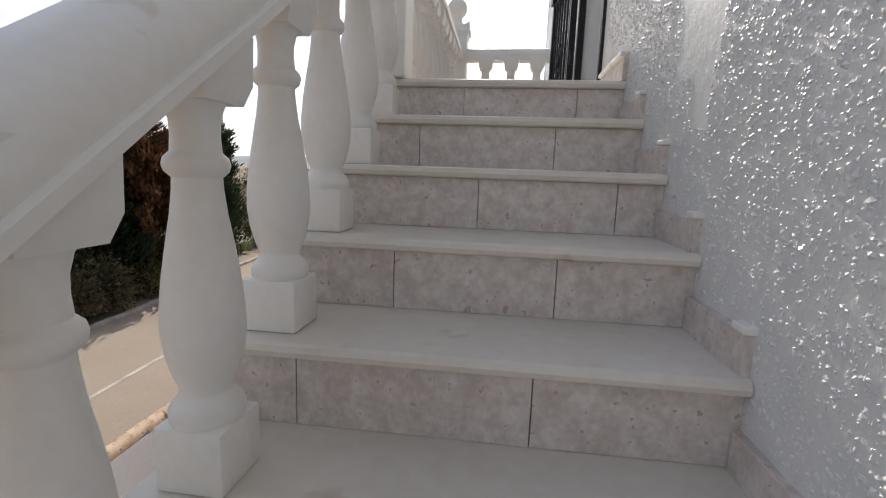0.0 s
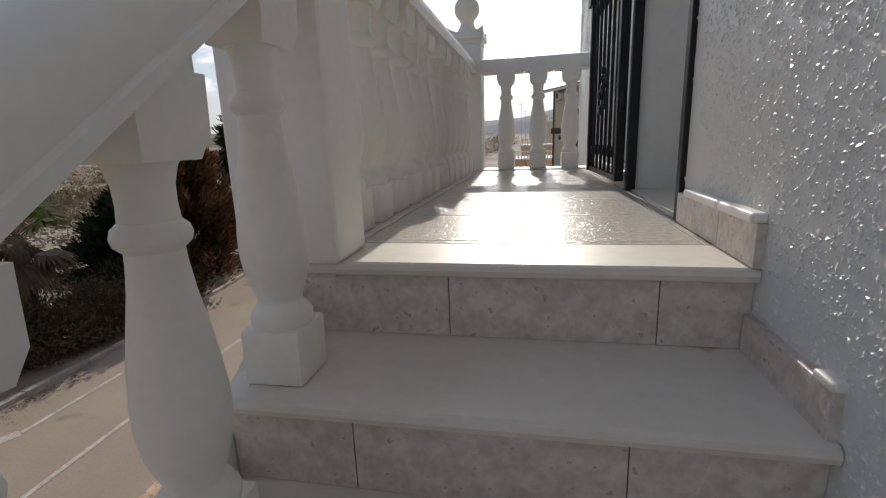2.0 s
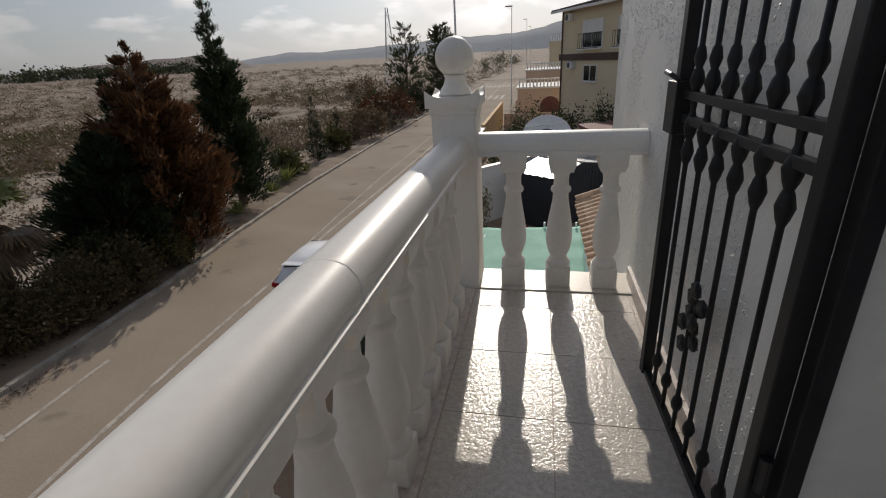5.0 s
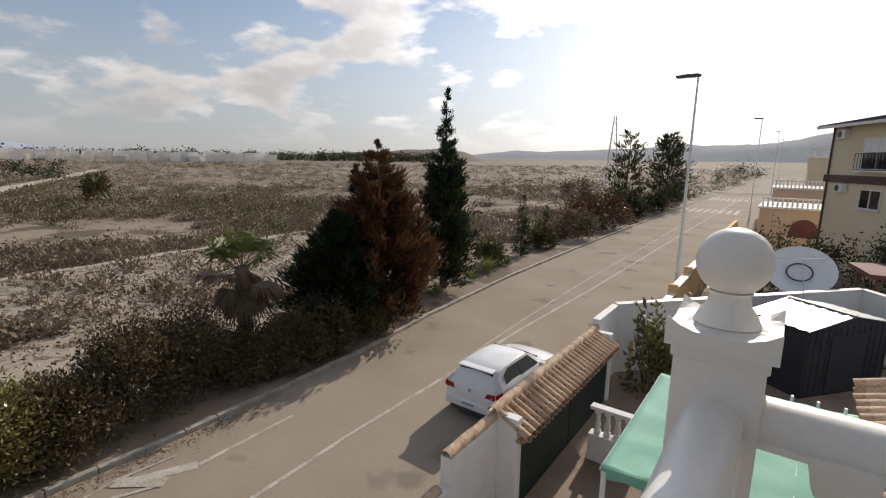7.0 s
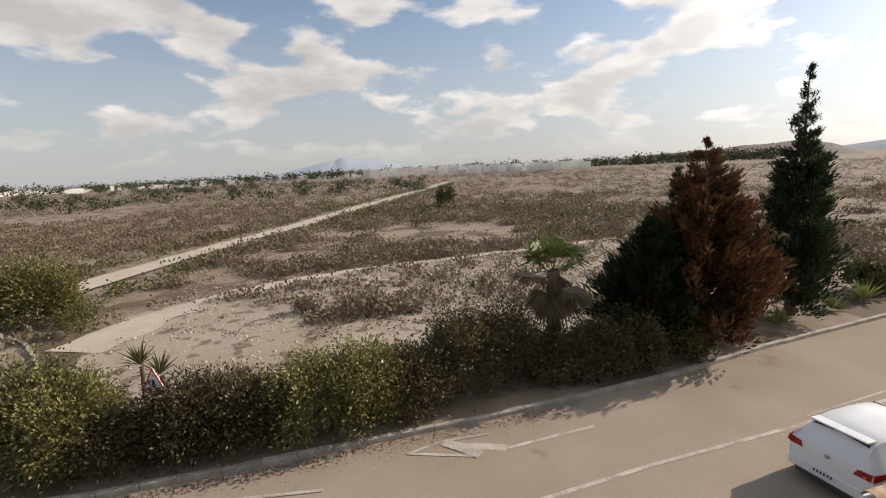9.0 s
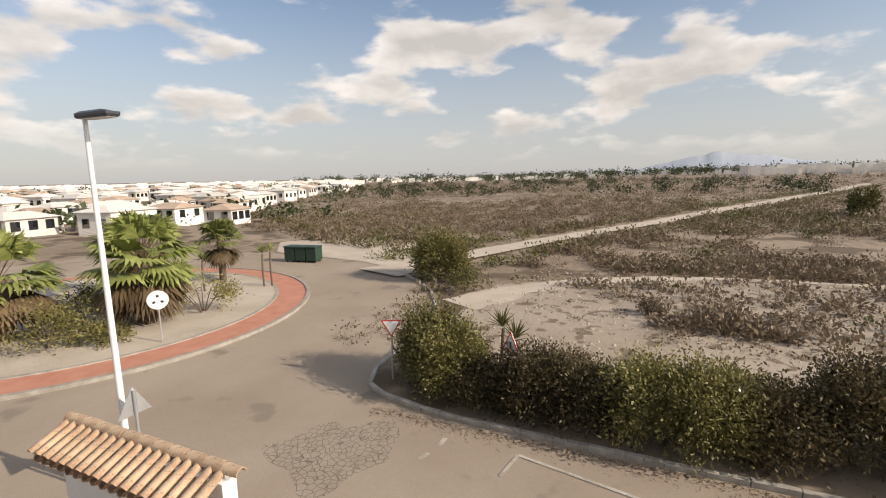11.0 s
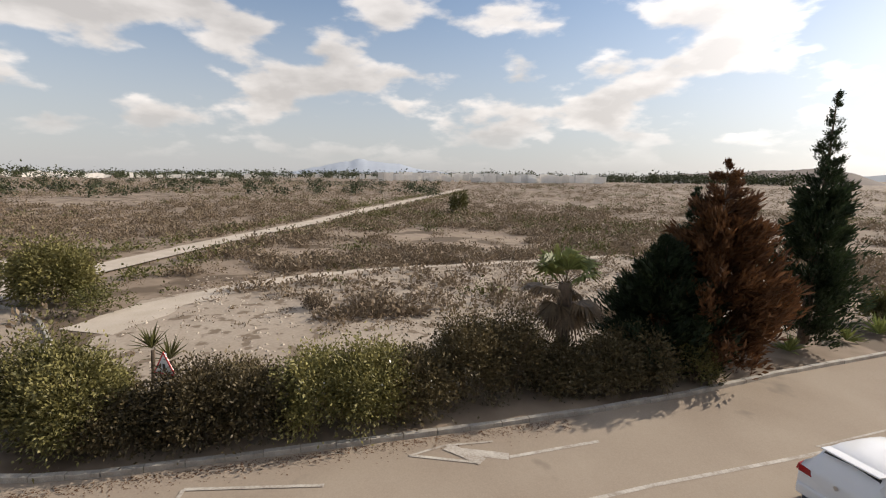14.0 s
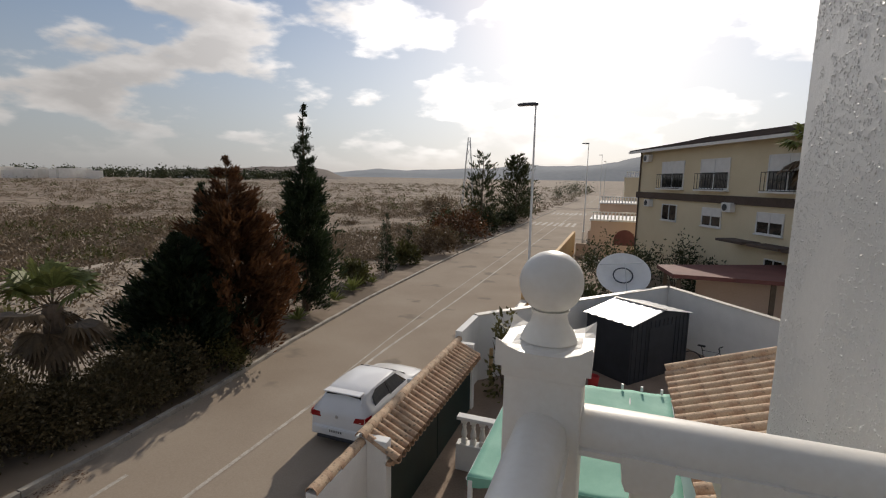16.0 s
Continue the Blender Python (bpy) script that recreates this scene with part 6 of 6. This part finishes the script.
def scrub(name, n, mat, label, seed, near, far, size, density, per=16):
    """Low clumps of twigs and leaves strewn over the plain, thick and thin by patches."""
    rng = np.random.default_rng(seed)
    P = []
    while len(P) < n:
        d = near * (far / near) ** rng.uniform(0, 1)
        a = radians(rng.uniform(-8, 178))
        x, y = -6 - d * math.sin(a), 4 + d * math.cos(a)
        if x > -17 or (y < -12 and x > -36 + 0.4 * min(y + 14, 0)):
            continue
        if math.degrees(math.atan2(-x, y)) > 127 + 15 * max(0.0, 1 - d / 250) or (x + 30.6) ** 2 + (y + 12.3) ** 2 < 12:
            continue
        # keep the track and the path clear
        if abs(y - track_y(x)) < 3.0 and x > -242:
            continue
        if abs(x - np.interp(y, [-6.6, -2.6, 0.4, 4.5, 9, 15, 25, 36, 55, 90], [-28.4, -33, -34.8, -36.2, -36.9, -37.3, -38.4, -40.2, -45, -58])) < 0.9 and -8 < y < 90:
            continue
        bare = -37 < x < -15 and -10 < y < 32 and noise.noise(Vector((x * 0.12, y * 0.12, 1.0))) < 0.42 and rng.uniform() > 0.16
        if bare:
            continue
        if noise.noise(Vector((x * 0.035, y * 0.035, seed))) + 0.6 * noise.noise(Vector((x * 0.16, y * 0.16, seed + 4.0))) < density:
            continue
        P.append((x, y, d))
    V, B = [], 0
    for x, y, d in P:
        s = size * rng.uniform(0.45, 1.35) * (1 + min(d, 500) / 220)
        z = ground_height(x, y)
        k = per if d < 120 else max(per // 2, 6)
        p = rng.normal(0, 1, (k, 3)) * np.array([0.36, 0.36, 0.2]) * s
        p[:, 2] = np.abs(p[:, 2]) * 1.4 * (1 - 0.25 * (p[:, 0] ** 2 + p[:, 1] ** 2) / (s * s))
        p += np.array([x, y, z])
        o = p - np.array([x, y, z - 0.3 * s])
        o /= np.linalg.norm(o, axis=1, keepdims=True) + 1e-6
        v, f = leaves(p, o, 0.24 * s, 0.12 * s, rng, 0.7)
        V.append(v)
    V = np.concatenate(V)
    return tagged(mesh_np(name, V, np.arange(len(V)).reshape(-1, 4), M[mat]), label, "scrub", kind="stuff")


scrub("scrub", 9500, "scrub", "low brown dry scrub over the plain", 11, 18, 420, 0.95, -0.16, 46)
scrub("dry_grass", 4200, "drybush", "tufts of straw-brown dry grass", 12, 16, 300, 0.5, -0.3, 20)
scrub("green_scrub", 1500, "green_scrub", "olive-green low bushes on the plain", 13, 20, 400, 1.1, 0.10, 40)
# darker band of bushes along the track
rng = np.random.default_rng(14)
V = []
for i in range(600):
    x = -36 - 170 * rng.uniform() ** 1.3
    ty = track_y(x)
    y = ty + rng.choice([-1, 1]) * rng.uniform(3.4, 6.5)
    s = rng.uniform(0.4, 0.85)
    z = ground_height(x, y)
    p = rng.normal(0, 1, (22, 3)) * np.array([0.6, 0.6, 0.3]) * s
    p[:, 2] = np.abs(p[:, 2]) * 1.5
    p += np.array([x, y, z])
    o = p - np.array([x, y, z - 0.3])
    o /= np.linalg.norm(o, axis=1, keepdims=True)
    V.append(leaves(p, o, 0.4 * s, 0.2 * s, rng, 0.6)[0])
V = np.concatenate(V)
tagged(mesh_np("track_bushes", V, np.arange(len(V)).reshape(-1, 4), M["green_scrub"]), "band of low green bushes along the dirt track", "scrub", kind="stuff")
# pebbles on the bare earth
rng = np.random.default_rng(15)
V, Fc = [], []
for i in range(2400):
    x, y = rng.uniform(-36, -16.5), rng.uniform(-7, 32)
    s = rng.uniform(0.03, 0.11)
    B = len(V)
    z = ZR + 0.072
    for k in range(5):
        a = k * 1.2566
        V.append((x + s * math.cos(a) * rng.uniform(0.7, 1.2), y + s * math.sin(a) * rng.uniform(0.7, 1.2), z))
    V.append((x, y, z + s * 0.7))
    Fc += [(B + k, B + (k + 1) % 5, B + 5) for k in range(5)]
tagged(mesh_np("pebbles", V, Fc, M["sand"]), "pale stones strewn over bare earth", "stones", kind="stuff")

# ---- town and distance ----
def far_house(seed):
    rng = np.random.default_rng(seed)
    w, d, h = rng.uniform(4.5, 8), rng.uniform(4.5, 7), rng.choice([2.6, 2.8, 3.2])
    root = thing("town_house", label="small white town house with a low tiled roof", category="house", group="town houses")
    part("wall", boxed(-w / 2, w / 2, -d / 2, d / 2, -1.5, h), M["far_white"], root)
    bm = bmesh.new()
    e = 0.4
    vs = [bm.verts.new(p) for p in ((-w / 2 - e, -d / 2 - e, h), (w / 2 + e, -d / 2 - e, h), (w / 2 + e, d / 2 + e, h), (-w / 2 - e, d / 2 + e, h), (-w / 4, 0, h + 0.9), (w / 4, 0, h + 0.9))]
    for q in ((0, 1, 5, 4), (1, 2, 5), (2, 3, 4, 5), (3, 0, 4), (3, 2, 1, 0)):
        bm.faces.new([vs[i] for i in q])
    part("roof", bm, M["far_roof"] if seed % 2 else M["far_white"], root)
    for sy in (-1, 1):
        for k in range(3):
            x = -w / 2 + w * (k + 0.5) / 3
            part("window", boxed(x - 0.6, x + 0.6, sy * d / 2 - 0.03, sy * d / 2 + 0.03, 1.0, 2.3), M["glass"], root)
    for k in range(2):
        y = -d / 2 + d * (k + 0.5) / 2
        part("window", boxed(w / 2 - 0.03, w / 2 + 0.03, y - 0.6, y + 0.6, 1.0, 2.3), M["glass"], root)
    return root


kinds = [far_house(s) for s in range(5)]
rng = np.random.default_rng(41)
spots = []
while len(spots) < 290:
    a = radians(rng.uniform(126, 178))
    d = 82 * (420 / 82) ** rng.uniform(0, 1)
    x, y = -d * math.sin(a), d * math.cos(a)
    if math.degrees(a) < 126 + 17 * max(0.0, 1 - d / 260):
        continue
    if any((x - p) ** 2 + (y - q) ** 2 < 62 for p, q in spots):
        continue
    spots.append((x, y))
for i, (x, y) in enumerate(spots):
    m = pose(x, y, ZR - 0.5 + 0.006 * math.hypot(x, y), 0, 0, 90 * (i % 2) + 12)
    if i < 5:
        kinds[i].matrix_basis = m
    else:
        copy_thing(kinds[i % 5], m)


def far_blocks(name, n, az0, az1, d0, d1, label, seed, wmax=1.0, tall=1.0):
    rng = np.random.default_rng(seed)
    V, Fc = [], []
    for i in range(n):
        a = radians(rng.uniform(az0, az1))
        d = rng.uniform(d0, d1)
        x, y = -d * math.sin(a), d * math.cos(a)
        z = ground_height(x, y) - 1
        w, l, h = rng.uniform(2.5, 6.5) * wmax, rng.uniform(3, 6) * wmax, (rng.uniform(2.8, 6.5) + 1) * tall
        c, s = math.cos(a), math.sin(a)
        B = len(V)
        for zz in (z, z + h):
            for u, t2 in ((-1, -1), (1, -1), (1, 1), (-1, 1)):
                V.append((x + (u * w * c - t2 * l * s) / 1, y + (u * w * s + t2 * l * c), zz))
        Fc += [(B, B + 1, B + 5, B + 4), (B + 1, B + 2, B + 6, B + 5), (B + 2, B + 3, B + 7, B + 6), (B + 3, B, B + 4, B + 7), (B + 4, B + 5, B + 6, B + 7)]
    return tagged(mesh_np(name, V, Fc, M["far_white"]), label, "town", kind="stuff")


far_blocks("distant_town", 430, 48, 132, 620, 1000, "distant white houses along the horizon", 42, 0.7, 1.0)
far_blocks("distant_town_edge", 230, 56, 82, 480, 640, "white houses at the edge of the plain", 43, 0.75, 1.3)
far_blocks("distant_suburb", 1000, 124, 178, 380, 900, "white low houses of the far suburb", 44, 0.9, 0.8)
wh = thing("warehouse", -703, 153, ground_height(-703, 153), 78, "long white warehouse on the horizon", "warehouse")
part("warehouse_hall", boxed(0, 40, -10, 10, -2, 8.5, 0.2), M["far_white"], wh)
part("warehouse_office", boxed(-66, -4, -12, 12, -2, 8, 0.2), M["kerb"], wh)


def far_trees(name, n, az0, az1, d0, d1, h, label, seed):
    rng = np.random.default_rng(seed)
    V = []
    for i in range(n):
        a = radians(rng.uniform(az0, az1))
        d = rng.uniform(d0, d1)
        x, y = -d * math.sin(a), d * math.cos(a)
        z = ground_height(x, y)
        s = h * rng.uniform(0.5, 1.3)
        p = rng.normal(0, 1, (70, 3)) * np.array([0.40, 0.40, 0.27]) * s + np.array([x, y, z + 0.5 * s])
        o = rng.normal(0, 1, (70, 3))
        V.append(leaves(p, o / np.linalg.norm(o, axis=1, keepdims=True), 0.26 * s, 0.17 * s, rng, 0.5)[0])
    V = np.concatenate(V)
    return tagged(mesh_np(name, V, np.arange(len(V)).reshape(-1, 4), M["far_tree"]), label, "trees", kind="stuff")


far_trees("distant_trees", 520, 38, 132, 600, 950, 9, "dark trees among the distant houses", 51)
far_trees("suburb_trees", 170, 126, 176, 85, 420, 3.6, "green trees among the suburb houses", 52)
far_trees("ridge_trees", 160, 38, 56, 560, 760, 9, "dark tree belt on the low ridge", 53)
far_trees("field_bushes", 240, 75, 126, 150, 420, 3.2, "olive bushes far out on the plain", 54)


def ridge(name, mat, d, az0, az1, heights, base, label, rough):
    """A far range of hills: a band of slopes with a broken skyline."""
    n = 120
    V, Fc = [], []
    for j, (k, depth) in enumerate(((0.0, 0.80), (0.55, 0.9), (1.0, 1.0), (0.3, 1.25))):
        for i in range(n + 1):
            u = i / n
            a = radians(az0 + (az1 - az0) * u)
            h = np.interp(u, [p for p, _ in heights], [q for _, q in heights])
            h *= 1 + rough * noise.noise(Vector((u * 14, j * 2.0, 3.3))) + 0.5 * rough * noise.noise(Vector((u * 45, j, 8.0)))
            V.append((-d * depth * math.sin(a), d * depth * math.cos(a), base + k * max(h, 0)))
    for j in range(3):
        for i in range(n):
            a = j * (n + 1) + i
            Fc.append((a, a + 1, a + n + 2, a + n + 1))
    return tagged(obj(name, V, Fc, mat, smooth=True), label, "hills", kind="structure")


# the hills' blue-grey colour stands in for the haze before them
ridge("hills", M["hill"], 2300, -34, 40, [(0, 60), (0.2, 100), (0.36, 122), (0.43, 130), (0.5, 104), (0.58, 90), (0.72, 70), (0.85, 62), (1, 10)], -10, "far hills beyond the street, haze put into their blue-grey colour", 0.16)
ridge("low_hill", M["brown_roof"], 900, 31, 55, [(0, 2), (0.12, 22), (0.25, 28), (0.5, 22), (0.8, 16), (1, 6)], -3, "dark low flat hill on the horizon", 0.06)
# paleness of the mountains is haze put into their colour
ridge("mountains", M["mount"], 3200, 70, 94, [(0, 0), (0.3, 60), (0.5, 105), (0.62, 112), (0.75, 80), (1, 0)], 0, "distant mountains, paled in colour for haze", 0.12)

# lattice mast far along the street
mast = thing("lattice_mast", -39.0, 126.0, ZR, 10, "thin steel lattice pylon beyond the trees", "pylon")
for sx, sy in ((-1, -1), (1, -1), (1, 1), (-1, 1)):
    part("leg", tube(bmesh.new(), [(sx * 1.6, sy * 1.6, 0), (sx * 0.25, sy * 0.25, 19)], 0.09, 5), M["galv"], mast)
for k in range(8):
    z0, z1 = k * 2.3, (k + 1) * 2.3
    r0, r1 = 1.6 - 1.35 * z0 / 19, 1.6 - 1.35 * z1 / 19
    for a, b in (((-r0, -r0, z0), (r1, -r1, z1)), ((r0, -r0, z0), (-r1, -r1, z1)), ((r0, r0, z0), (r1, -r1, z1)), ((-r0, r0, z0), (-r1, -r1, z1))):
        part("brace", tube(bmesh.new(), [a, b], 0.05, 4), M["galv"], mast)
